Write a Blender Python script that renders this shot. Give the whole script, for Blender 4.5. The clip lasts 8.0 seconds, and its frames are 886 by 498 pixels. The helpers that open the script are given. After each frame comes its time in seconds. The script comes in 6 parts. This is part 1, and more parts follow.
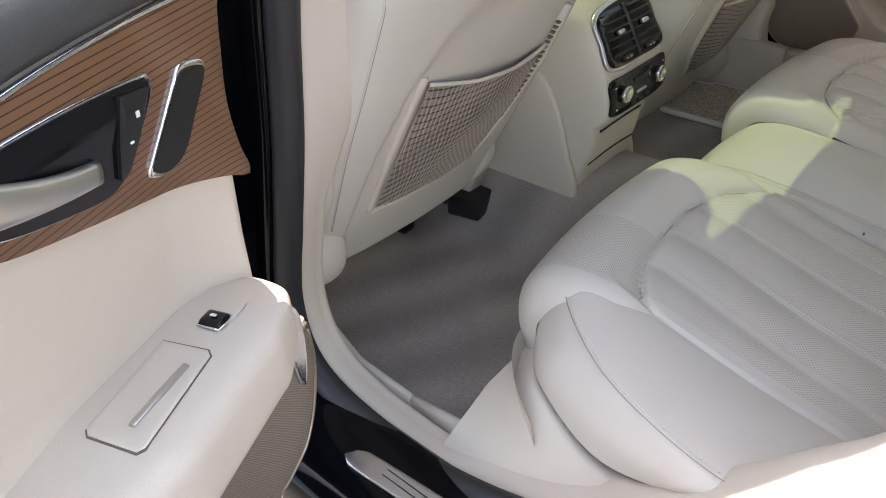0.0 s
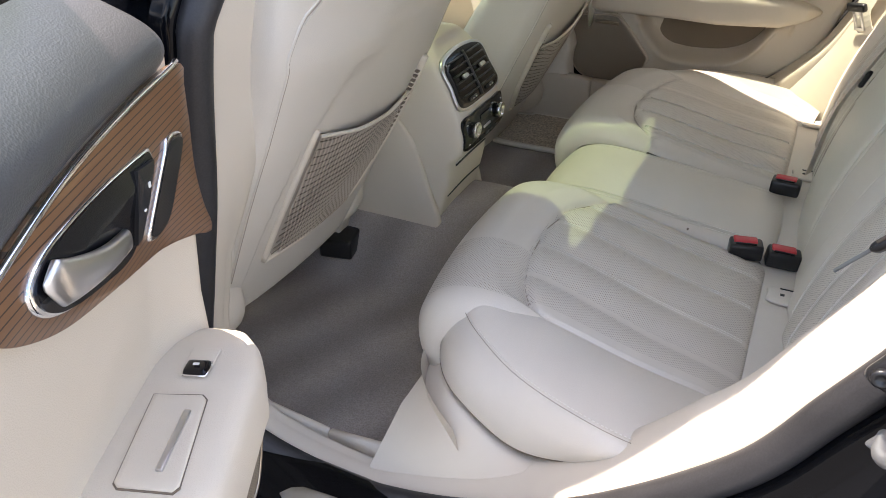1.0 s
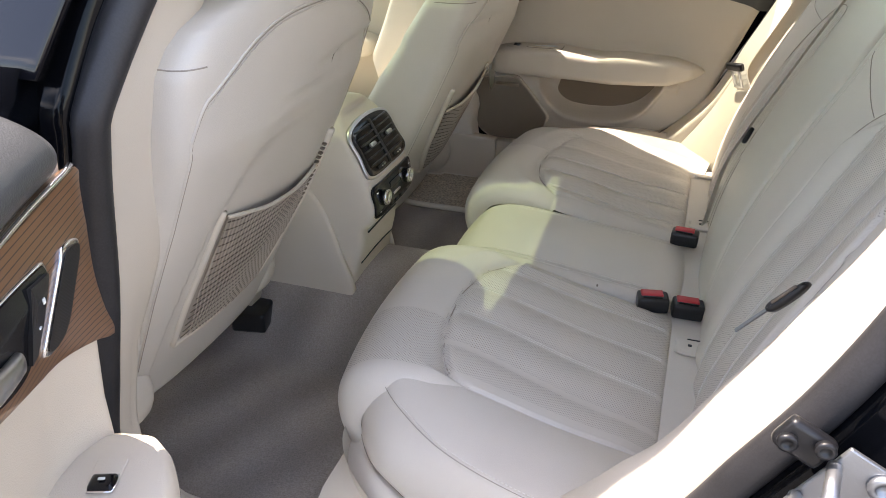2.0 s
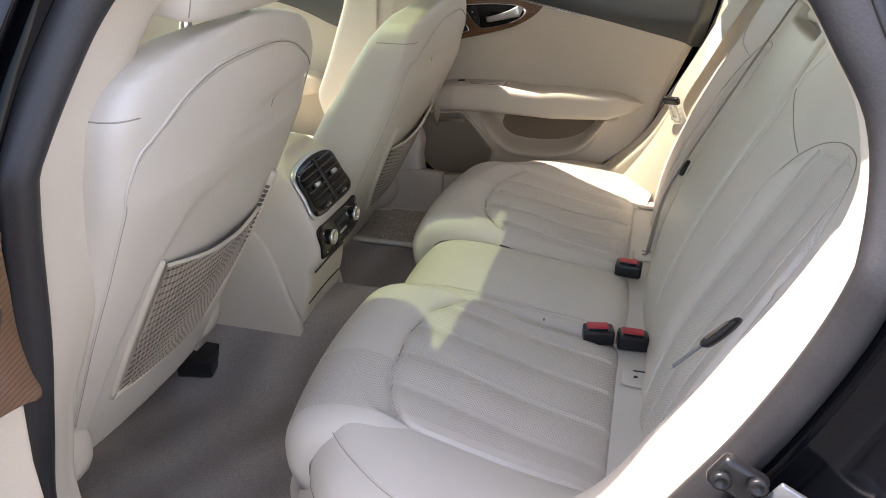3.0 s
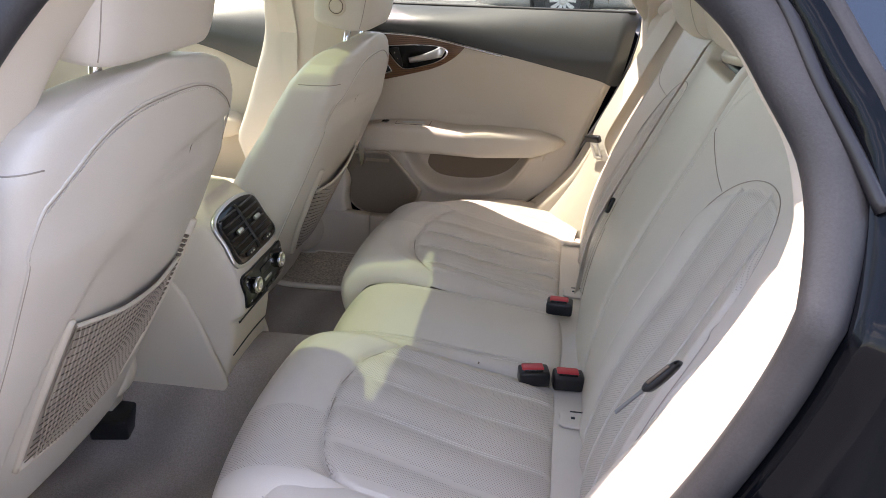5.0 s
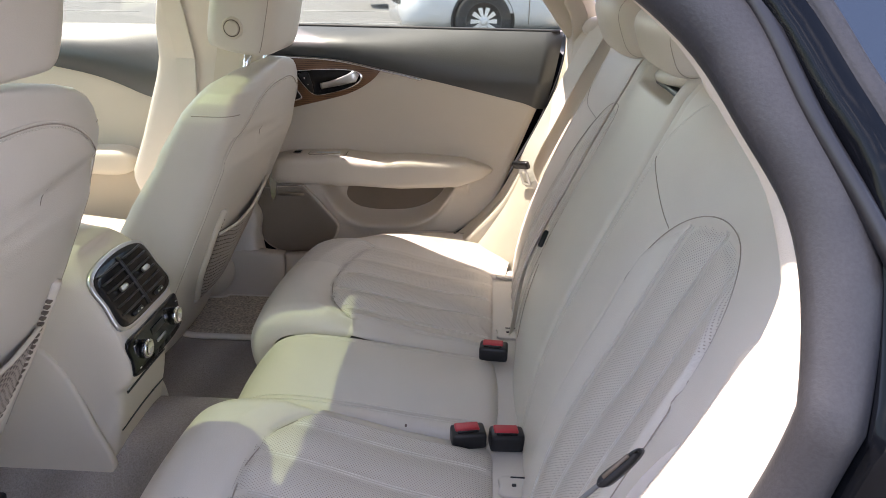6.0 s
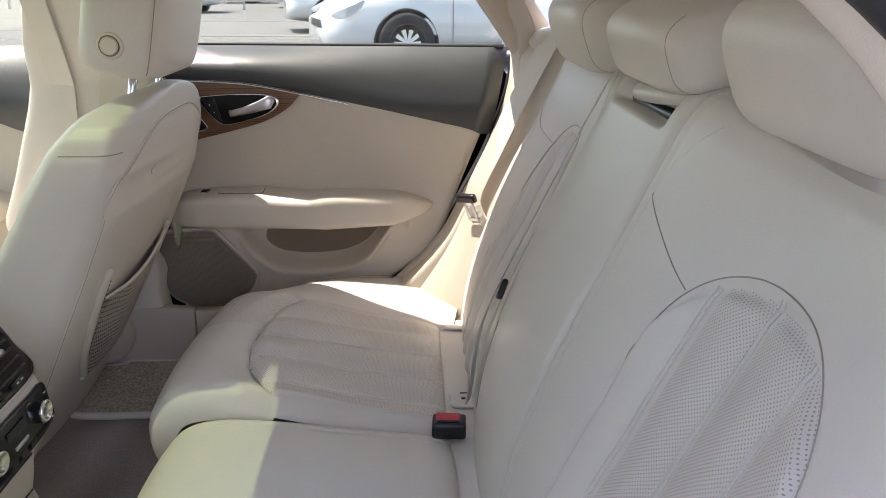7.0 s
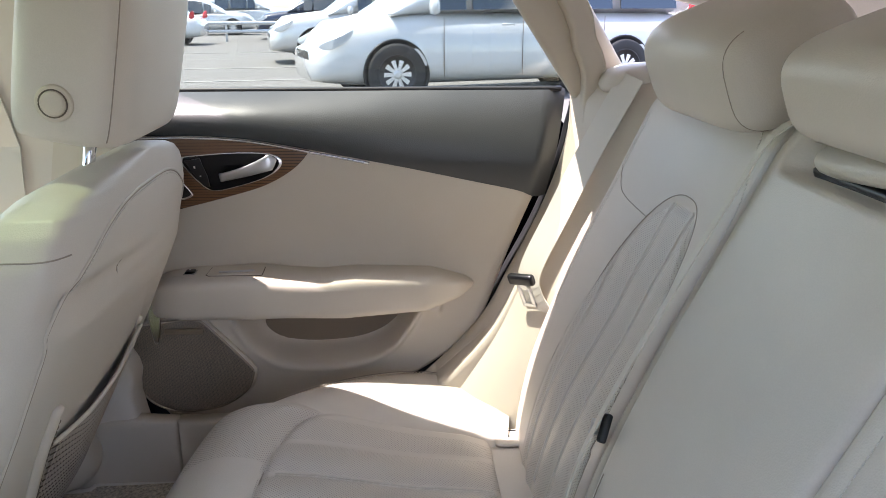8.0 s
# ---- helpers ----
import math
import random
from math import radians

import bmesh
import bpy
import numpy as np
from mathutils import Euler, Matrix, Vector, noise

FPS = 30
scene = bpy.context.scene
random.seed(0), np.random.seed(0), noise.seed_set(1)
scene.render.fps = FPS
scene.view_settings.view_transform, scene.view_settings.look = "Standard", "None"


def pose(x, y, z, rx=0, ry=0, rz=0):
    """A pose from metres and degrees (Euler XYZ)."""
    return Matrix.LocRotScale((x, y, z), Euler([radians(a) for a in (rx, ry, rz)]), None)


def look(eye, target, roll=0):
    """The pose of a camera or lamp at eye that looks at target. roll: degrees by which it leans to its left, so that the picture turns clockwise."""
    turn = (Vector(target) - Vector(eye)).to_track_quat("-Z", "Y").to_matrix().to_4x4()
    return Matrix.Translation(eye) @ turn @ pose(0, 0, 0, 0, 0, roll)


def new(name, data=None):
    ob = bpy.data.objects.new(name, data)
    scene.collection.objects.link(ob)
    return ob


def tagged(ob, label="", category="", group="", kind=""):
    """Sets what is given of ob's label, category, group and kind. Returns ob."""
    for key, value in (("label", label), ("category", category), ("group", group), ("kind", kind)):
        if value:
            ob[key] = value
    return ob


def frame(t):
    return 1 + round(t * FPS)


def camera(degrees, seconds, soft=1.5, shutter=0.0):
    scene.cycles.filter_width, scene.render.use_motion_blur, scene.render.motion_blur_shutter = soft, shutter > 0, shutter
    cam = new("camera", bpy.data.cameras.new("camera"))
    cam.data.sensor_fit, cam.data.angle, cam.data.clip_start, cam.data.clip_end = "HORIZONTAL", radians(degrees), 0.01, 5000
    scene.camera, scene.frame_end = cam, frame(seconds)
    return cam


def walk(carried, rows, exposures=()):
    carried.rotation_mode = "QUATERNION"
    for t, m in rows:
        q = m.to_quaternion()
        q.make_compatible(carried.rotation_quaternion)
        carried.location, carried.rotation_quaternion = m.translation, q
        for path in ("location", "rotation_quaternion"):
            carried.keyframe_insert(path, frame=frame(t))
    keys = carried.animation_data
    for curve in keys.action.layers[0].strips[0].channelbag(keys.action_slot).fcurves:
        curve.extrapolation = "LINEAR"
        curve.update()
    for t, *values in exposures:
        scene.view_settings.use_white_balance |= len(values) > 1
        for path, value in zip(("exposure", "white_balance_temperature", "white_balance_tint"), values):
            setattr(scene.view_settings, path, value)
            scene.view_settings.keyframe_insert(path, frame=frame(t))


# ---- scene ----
cam = camera(61.7, 8.0, soft=0.8)
PATH = [
    (0, (-0.1018, -1.2433, 1.1232), (-1.2238, -0.0474, -0.0219), -2.81),
    (0.5, (-0.1120, -1.3192, 1.1471), (-1.0222, 0.0650, 0.0279), -1.76),
    (1, (-0.1433, -1.3760, 1.1707), (-0.9001, 0.1351, 0.1019), -0.77),
    (1.5, (-0.1599, -1.3696, 1.1876), (-0.8106, 0.2303, 0.1793), -0.23),
    (2, (-0.1484, -1.3598, 1.1983), (-0.7215, 0.3022, 0.2433), -0.04),
    (3.5, (-0.1325, -1.3443, 1.2188), (-0.5674, 0.4068, 0.3554), 0.32),
    (4, (-0.1361, -1.3371, 1.2187), (-0.5369, 0.4326, 0.3757), 0.65),
    (5.5, (-0.1540, -1.2811, 1.2123), (-0.3528, 0.5543, 0.4413), 1.03),
    (6, (-0.1483, -1.1615, 1.1971), (-0.2530, 0.6923, 0.4545), 0.82),
    (6.5, (-0.1428, -1.0452, 1.1780), (-0.1485, 0.8230, 0.4630), 0.60),
    (7, (-0.1745, -0.9137, 1.1576), (-0.0946, 0.9635, 0.4722), 0.38),
    (7.5, (-0.2157, -0.7189, 1.1646), (-0.0982, 1.1681, 0.5109), 0.01),
    (8, (-0.2677, -0.5568, 1.1544), (-0.1475, 1.3419, 0.5364), -0.29),
]
walk(cam, [(t, look(eye, target, roll)) for t, eye, target, roll in PATH], [(0, 2.2, 7350, 16), (4, 2.17, 7150, 22), (6, 2.17, 6900, 24), (7.5, 2.15, 6650, 24), (8, 2.18, 6500, 22)])

# ---- light ----
SUN_DIR = Vector((-0.43, 0.10, 1.0)).normalized()      # towards the sun
world = bpy.data.worlds.new("sky")
scene.world = world
world.use_nodes = True
wn = world.node_tree
wn.nodes.clear()
w_out = wn.nodes.new("ShaderNodeOutputWorld")
w_bg = wn.nodes.new("ShaderNodeBackground")
w_sky = wn.nodes.new("ShaderNodeTexSky")
w_sky.sky_type, w_sky.sun_disc = "NISHITA", False
w_sky.sun_elevation = math.asin(SUN_DIR.z)
w_sky.sun_rotation = math.atan2(SUN_DIR.x, SUN_DIR.y)
w_bg.inputs["Strength"].default_value = 0.15
# thin high cloud over the blue
w_tc = wn.nodes.new("ShaderNodeTexCoord")
w_map = wn.nodes.new("ShaderNodeMapping")
w_map.inputs["Scale"].default_value = (2.2, 2.2, 6.0)
w_noise = wn.nodes.new("ShaderNodeTexNoise")
w_noise.inputs["Scale"].default_value = 1.6
w_noise.inputs["Detail"].default_value = 6.0
w_noise.inputs["Distortion"].default_value = 0.6
w_ramp = wn.nodes.new("ShaderNodeValToRGB")
w_ramp.color_ramp.elements[0].position, w_ramp.color_ramp.elements[1].position = 0.52, 0.72
w_mix = wn.nodes.new("ShaderNodeMix")
w_mix.data_type = "RGBA"
w_mix.inputs["B"].default_value = (9.0, 9.2, 9.6, 1)
wn.links.new(w_tc.outputs["Generated"], w_map.inputs["Vector"])
wn.links.new(w_map.outputs["Vector"], w_noise.inputs["Vector"])
wn.links.new(w_noise.outputs["Fac"], w_ramp.inputs["Fac"])
wn.links.new(w_ramp.outputs["Color"], w_mix.inputs["Factor"])
wn.links.new(w_sky.outputs["Color"], w_mix.inputs["A"])
wn.links.new(w_mix.outputs["Result"], w_bg.inputs["Color"])
wn.links.new(w_bg.outputs["Background"], w_out.inputs["Surface"])

sun = new("sun", bpy.data.lights.new("sun", "SUN"))
sun.data.energy, sun.data.angle, sun.data.color = 3.1, radians(0.53), (1.0, 0.95, 0.87)
sun.matrix_world = look(SUN_DIR * 30, (0, 0, 0))


# ---- materials ----
def material(name, colour, rough=0.5, metal=0.0, grain=0.0, grain_scale=400.0, vary=0.06, vary_scale=9.0, coat=0.0, spec=0.5, kind="noise", speck=0.0):
    """A surface with a broad tint, a fine grain and a relief of the given height."""
    m = bpy.data.materials.new(name)
    m.use_nodes = True
    nt = m.node_tree
    b = nt.nodes["Principled BSDF"]
    b.inputs["Roughness"].default_value, b.inputs["Metallic"].default_value = rough, metal
    b.inputs["Coat Weight"].default_value, b.inputs["Coat Roughness"].default_value = coat, 0.03
    b.inputs["Specular IOR Level"].default_value = spec
    tc = nt.nodes.new("ShaderNodeTexCoord")
    big = nt.nodes.new("ShaderNodeTexNoise")
    big.inputs["Scale"].default_value, big.inputs["Detail"].default_value = vary_scale, 4.0
    nt.links.new(tc.outputs["Object"], big.inputs["Vector"])
    ramp = nt.nodes.new("ShaderNodeMapRange")
    ramp.inputs["To Min"].default_value, ramp.inputs["To Max"].default_value = 1 - vary, 1 + vary
    nt.links.new(big.outputs["Fac"], ramp.inputs["Value"])
    mul = nt.nodes.new("ShaderNodeMix")
    mul.data_type, mul.blend_type = "RGBA", "MULTIPLY"
    mul.inputs["Factor"].default_value = 1.0
    mul.inputs["A"].default_value = (*colour, 1)
    nt.links.new(ramp.outputs["Result"], mul.inputs["B"])
    nt.links.new(mul.outputs["Result"], b.inputs["Base Color"])
    if grain:
        if kind == "voronoi":
            fine = nt.nodes.new("ShaderNodeTexVoronoi")
            socket = fine.outputs["Distance"]
        else:
            fine = nt.nodes.new("ShaderNodeTexNoise")
            fine.inputs["Detail"].default_value = 3.0
            socket = fine.outputs["Fac"]
        fine.inputs["Scale"].default_value = grain_scale
        nt.links.new(tc.outputs["Object"], fine.inputs["Vector"])
        if speck:
            sp = nt.nodes.new("ShaderNodeMapRange")
            sp.inputs["From Min"].default_value, sp.inputs["From Max"].default_value = (0.0, 0.9) if kind == "voronoi" else (0.3, 0.7)
            sp.inputs["To Min"].default_value, sp.inputs["To Max"].default_value = 1 - speck, 1 + speck
            nt.links.new(socket, sp.inputs["Value"])
            m2 = nt.nodes.new("ShaderNodeMix")
            m2.data_type, m2.blend_type = "RGBA", "MULTIPLY"
            m2.inputs["Factor"].default_value = 1.0
            nt.links.new(mul.outputs["Result"], m2.inputs["A"])
            nt.links.new(sp.outputs["Result"], m2.inputs["B"])
            nt.links.new(m2.outputs["Result"], b.inputs["Base Color"])
        bump = nt.nodes.new("ShaderNodeBump")
        bump.inputs["Strength"].default_value, bump.inputs["Distance"].default_value = 1.0, grain
        nt.links.new(socket, bump.inputs["Height"])
        nt.links.new(bump.outputs["Normal"], b.inputs["Normal"])
        rr = nt.nodes.new("ShaderNodeMapRange")
        rr.inputs["To Min"].default_value, rr.inputs["To Max"].default_value = max(0, rough - 0.07), min(1, rough + 0.07)
        nt.links.new(big.outputs["Fac"], rr.inputs["Value"])
        nt.links.new(rr.outputs["Result"], b.inputs["Roughness"])
    return m


def add_dots(m, pitch, radius, depth=0.0008, dark=0.25):
    """Punches rows of small holes into a material, laid out on the mesh's own UV in metres."""
    nt = m.node_tree
    b = nt.nodes["Principled BSDF"]
    uv = nt.nodes.new("ShaderNodeUVMap")
    uv.uv_map = "metres"
    sep = nt.nodes.new("ShaderNodeSeparateXYZ")
    nt.links.new(uv.outputs["UV"], sep.inputs["Vector"])

    def node(op, a, c=None):
        n = nt.nodes.new("ShaderNodeMath")
        n.operation = op
        for i, v in enumerate((a, c)):
            if v is None:
                continue
            if isinstance(v, (int, float)):
                n.inputs[i].default_value = v
            else:
                nt.links.new(v, n.inputs[i])
        return n.outputs[0]

    # two interleaved square lattices give the staggered rows
    def lattice(shift):
        u = node("SUBTRACT", node("FRACT", node("ADD", node("DIVIDE", sep.outputs["X"], pitch), shift)), 0.5)
        v = node("SUBTRACT", node("FRACT", node("ADD", node("DIVIDE", sep.outputs["Y"], pitch), shift)), 0.5)
        return node("SQRT", node("ADD", node("MULTIPLY", u, u), node("MULTIPLY", v, v)))
    near = node("MINIMUM", lattice(0.0), lattice(0.5))
    hole = node("LESS_THAN", near, radius / pitch)
    old = b.inputs["Base Color"].links[0].from_socket
    mix = nt.nodes.new("ShaderNodeMix")
    mix.data_type = "RGBA"
    nt.links.new(hole, mix.inputs["Factor"])
    nt.links.new(old, mix.inputs["A"])
    mix.inputs["B"].default_value = (dark * 0.5, dark * 0.42, dark * 0.34, 1)
    nt.links.new(mix.outputs["Result"], b.inputs["Base Color"])
    return m


BEIGE = (0.64, 0.585, 0.512)
M_LEATHER = material("beige leather", BEIGE, 0.40, grain=0.00014, grain_scale=620, kind="voronoi", vary=0.07, speck=0.02)
M_PERF = add_dots(material("perforated beige leather", (0.62, 0.567, 0.496), 0.46, grain=0.0001, grain_scale=700, kind="voronoi"), 0.0048, 0.0007, dark=0.62)
M_TRIM = material("beige moulded trim", (0.645, 0.572, 0.475), 0.55, grain=0.00018, grain_scale=900, kind="voronoi", vary=0.04)
M_TRIM_LIGHT = material("pale trim fabric", (0.70, 0.64, 0.565), 0.7, grain=0.0003, grain_scale=1500)
M_DARK = material("dark grey soft dashboard skin", (0.070, 0.072, 0.073), 0.36, grain=0.00016, grain_scale=640, kind="voronoi", vary=0.10, speck=0.08)
M_BLACK = material("black plastic", (0.012, 0.012, 0.014), 0.35, grain=0.0001, grain_scale=700)
M_GLOSS = material("glossy black panel", (0.005, 0.005, 0.007), 0.15, coat=0.1, spec=0.3)
M_RUBBER = material("dusty door seal rubber", (0.024, 0.0235, 0.026), 0.50, grain=0.0002, grain_scale=420, vary=0.45, vary_scale=16, spec=0.5, speck=0.16)
M_PAINT = material("black car paint", (0.003, 0.0035, 0.005), 0.10, coat=0.05, vary=0.1, spec=0.16)
M_CHROME = material("chrome", (0.78, 0.78, 0.80), 0.12, metal=1.0, vary=0.02)
M_ALU = material("matt aluminium", (0.62, 0.62, 0.63), 0.32, metal=1.0, grain=0.00005, grain_scale=900)
# sun on the mat's edge is put into this pale colour
M_BINDING_LIT = material("edge binding toned as sunlit", (0.72, 0.68, 0.60), 0.8)
M_ZINC = material("zinc plated steel", (0.36, 0.37, 0.39), 0.45, metal=0.9, grain=0.0002, grain_scale=300, vary=0.2)
M_RED = material("red plastic button", (0.55, 0.035, 0.045), 0.35)
M_WEB = material("beige seat belt webbing", (0.68, 0.63, 0.55), 0.7, grain=0.0003, grain_scale=1300)
M_CARPET = material("beige cut pile carpet", (0.345, 0.302, 0.272), 0.95, grain=0.003, grain_scale=340, vary=0.26, vary_scale=7, speck=0.16)
def add_stripes(m, scale, amount):
    """Broad brushed bands in a pile."""
    nt = m.node_tree
    b = nt.nodes["Principled BSDF"]
    tc = nt.nodes.new("ShaderNodeTexCoord")
    mp = nt.nodes.new("ShaderNodeMapping")
    mp.inputs["Rotation"].default_value = (0, 0, radians(28))
    wv = nt.nodes.new("ShaderNodeTexWave")
    wv.inputs["Scale"].default_value, wv.inputs["Distortion"].default_value, wv.inputs["Detail"].default_value = scale, 1.6, 1.0
    mr = nt.nodes.new("ShaderNodeMapRange")
    mr.inputs["To Min"].default_value, mr.inputs["To Max"].default_value = 1 - amount, 1 + amount
    mul = nt.nodes.new("ShaderNodeMix")
    mul.data_type, mul.blend_type = "RGBA", "MULTIPLY"
    mul.inputs["Factor"].default_value = 1.0
    nt.links.new(tc.outputs["Object"], mp.inputs["Vector"])
    nt.links.new(mp.outputs["Vector"], wv.inputs["Vector"])
    nt.links.new(wv.outputs["Fac"], mr.inputs["Value"])
    nt.links.new(b.inputs["Base Color"].links[0].from_socket, mul.inputs["A"])
    nt.links.new(mr.outputs["Result"], mul.inputs["B"])
    nt.links.new(mul.outputs["Result"], b.inputs["Base Color"])


add_stripes(M_CARPET, 2.3, 0.15)
M_MAT = material("ribbed beige floor mat", (0.50, 0.43, 0.33), 0.95, grain=0.004, grain_scale=180, vary=0.15, vary_scale=14, speck=0.4)
M_STITCH = material("pale stitching thread", (0.80, 0.76, 0.69), 0.6)
M_CREASE = material("sewn seam lining", (0.36, 0.31, 0.255), 0.8)
# dark taupe carries the shade inside the door's map pocket
M_POCKET_SHADE = material("taupe pocket shade tone", (0.22, 0.17, 0.12), 0.8, grain=0.0002, grain_scale=500, vary=0.12)
M_NETBACK = material("beige pocket lining", (0.43, 0.37, 0.31), 0.9, vary=0.15)
# dark tone of the gaps between the net's beige cords
M_NETDARK = material("dark net gap strand", (0.13, 0.10, 0.08), 0.9)
M_SEAM = material("seam shadow gap lining", (0.16, 0.125, 0.095), 0.8)
M_ASPHALT = material("pale sunlit concrete lot", (0.15, 0.143, 0.132), 0.9, grain=0.002, grain_scale=60, vary=0.12, vary_scale=0.35)
M_WHITE = material("white car paint", (0.50, 0.515, 0.53), 0.25, coat=1.0, vary=0.02)
M_SILVER = material("silver car paint", (0.55, 0.56, 0.57), 0.3, metal=0.4, coat=0.8, vary=0.02)
M_NAVY = material("dark blue car paint", (0.02, 0.03, 0.06), 0.25, coat=1.0)
M_BARREL = material("shaded wheel barrel", (0.06, 0.06, 0.064), 0.5, metal=0.5)
M_TYRE = material("tyre rubber", (0.025, 0.025, 0.026), 0.8, grain=0.001, grain_scale=80)
M_LINE = material("painted parking line", (0.78, 0.77, 0.73), 0.8, vary=0.1, vary_scale=3)
M_STRIPE = material("worn parking line paint", (0.30, 0.29, 0.27), 0.9, vary=0.3, vary_scale=2)
M_REDLAMP = material("red lamp lens", (0.5, 0.02, 0.03), 0.15, coat=0.6)
M_LAMP = material("clear lamp lens", (0.6, 0.63, 0.66), 0.1, metal=0.3, coat=1.0)
M_NET = material("elastic net cord", (0.43, 0.365, 0.30), 0.9)
M_GRILLE = add_dots(material("speaker grille", (0.30, 0.24, 0.18), 0.55), 0.0026, 0.0007, dark=0.22)
M_BRONZE = material("bronze edging", (0.42, 0.35, 0.27), 0.3, metal=0.8)
M_TWEET = add_dots(material("tweeter mesh", (0.03, 0.03, 0.032), 0.4, metal=0.3), 0.003, 0.0009, dark=0.02)


def wood_material(name, light, dark):
    m = material(name, light, 0.35, coat=0.25, vary=0.12, vary_scale=30)
    nt = m.node_tree
    b = nt.nodes["Principled BSDF"]
    uv = nt.nodes.new("ShaderNodeUVMap")
    uv.uv_map = "metres"
    sep = nt.nodes.new("ShaderNodeSeparateXYZ")
    nt.links.new(uv.outputs["UV"], sep.inputs["Vector"])
    div = nt.nodes.new("ShaderNodeMath")
    div.operation = "DIVIDE"
    nt.links.new(sep.outputs["Y"], div.inputs[0])
    div.inputs[1].default_value = 0.0052
    fr = nt.nodes.new("ShaderNodeMath")
    fr.operation = "FRACT"
    nt.links.new(div.outputs[0], fr.inputs[0])
    lt = nt.nodes.new("ShaderNodeMath")
    lt.operation = "LESS_THAN"
    nt.links.new(fr.outputs[0], lt.inputs[0])
    lt.inputs[1].default_value = 0.17
    mix = nt.nodes.new("ShaderNodeMix")
    mix.data_type = "RGBA"
    nt.links.new(lt.outputs[0], mix.inputs["Factor"])
    nt.links.new(b.inputs["Base Color"].links[0].from_socket, mix.inputs["A"])
    mix.inputs["B"].default_value = (*dark, 1)
    nt.links.new(mix.outputs["Result"], b.inputs["Base Color"])
    return m


M_WOOD = wood_material("layered brown wood veneer", (0.175, 0.085, 0.040), (0.028, 0.014, 0.008))


def glass_material(name, tint, gloss=0.08):
    """A thin tinted pane: what passes is tinted, and its skin mirrors a little."""
    m = bpy.data.materials.new(name)
    m.use_nodes = True
    nt = m.node_tree
    nt.nodes.clear()
    out = nt.nodes.new("ShaderNodeOutputMaterial")
    mix = nt.nodes.new("ShaderNodeMixShader")
    clear = nt.nodes.new("ShaderNodeBsdfTransparent")
    clear.inputs["Color"].default_value = (*tint, 1)
    shine = nt.nodes.new("ShaderNodeBsdfGlossy")
    shine.inputs["Roughness"].default_value = 0.0
    mix.inputs["Fac"].default_value = gloss
    nt.links.new(clear.outputs[0], mix.inputs[1])
    nt.links.new(shine.outputs[0], mix.inputs[2])
    nt.links.new(mix.outputs[0], out.inputs["Surface"])
    return m


M_GLASS = glass_material("greenish car glass", (0.80, 0.90, 0.80))
M_GLASS_SIDE = glass_material("side window glass", (0.80, 0.84, 0.79))
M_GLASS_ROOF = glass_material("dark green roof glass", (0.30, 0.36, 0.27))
M_GLASS_DARK = glass_material("privacy glass", (0.10, 0.12, 0.14))


# ---- mesh tools ----
def mesh(name, verts, faces, mats, parent=None, label="", smooth=True, uv=None, face_mats=None):
    """One mesh object, under a thing where a parent is given."""
    me = bpy.data.meshes.new(name)
    me.from_pydata([tuple(map(float, v)) for v in verts], [], [tuple(f) for f in faces])
    mats = mats if isinstance(mats, (list, tuple)) else [mats]
    for m in mats:
        me.materials.append(m)
    if face_mats is not None:
        me.polygons.foreach_set("material_index", list(face_mats))
    if uv is not None:
        layer = me.uv_layers.new(name="metres")
        uv = np.asarray(uv, dtype=float)
        idx = np.zeros(len(me.loops), dtype=np.int32)
        me.loops.foreach_get("vertex_index", idx)
        layer.data.foreach_set("uv", uv[idx].ravel())
    if smooth:
        me.polygons.foreach_set("use_smooth", [True] * len(me.polygons))
    me.validate()
    me.update()
    ob = new(name, me)
    if parent:
        ob.parent = parent
    if label:
        tagged(ob, label)
    return ob


def part(name, bm, mat, parent, label="", smooth=True):
    """A bmesh as ONE mesh under a thing or a part."""
    me = bpy.data.meshes.new(name)
    bmesh.ops.recalc_face_normals(bm, faces=bm.faces[:])
    bm.to_mesh(me)
    bm.free()
    for m in (mat if isinstance(mat, (list, tuple)) else [mat]):
        me.materials.append(m)
    if smooth:
        me.polygons.foreach_set("use_smooth", [True] * len(me.polygons))
    ob = new(name, me)
    ob.parent = parent
    if label:
        tagged(ob, label)
    return ob


def thing(name, label, category, at=(0, 0, 0), group="", kind=""):
    ob = new(name)
    ob.empty_display_size = 0.05
    ob.location = at
    return tagged(ob, label, category, group, kind)


def grid_faces(nu, nv, wrap_u=False, wrap_v=False):
    f = []
    for i in range(nu if wrap_u else nu - 1):
        for j in range(nv if wrap_v else nv - 1):
            a, b = i, (i + 1) % nu
            c, d = j, (j + 1) % nv
            f.append((a * nv + c, b * nv + c, b * nv + d, a * nv + d))
    return f


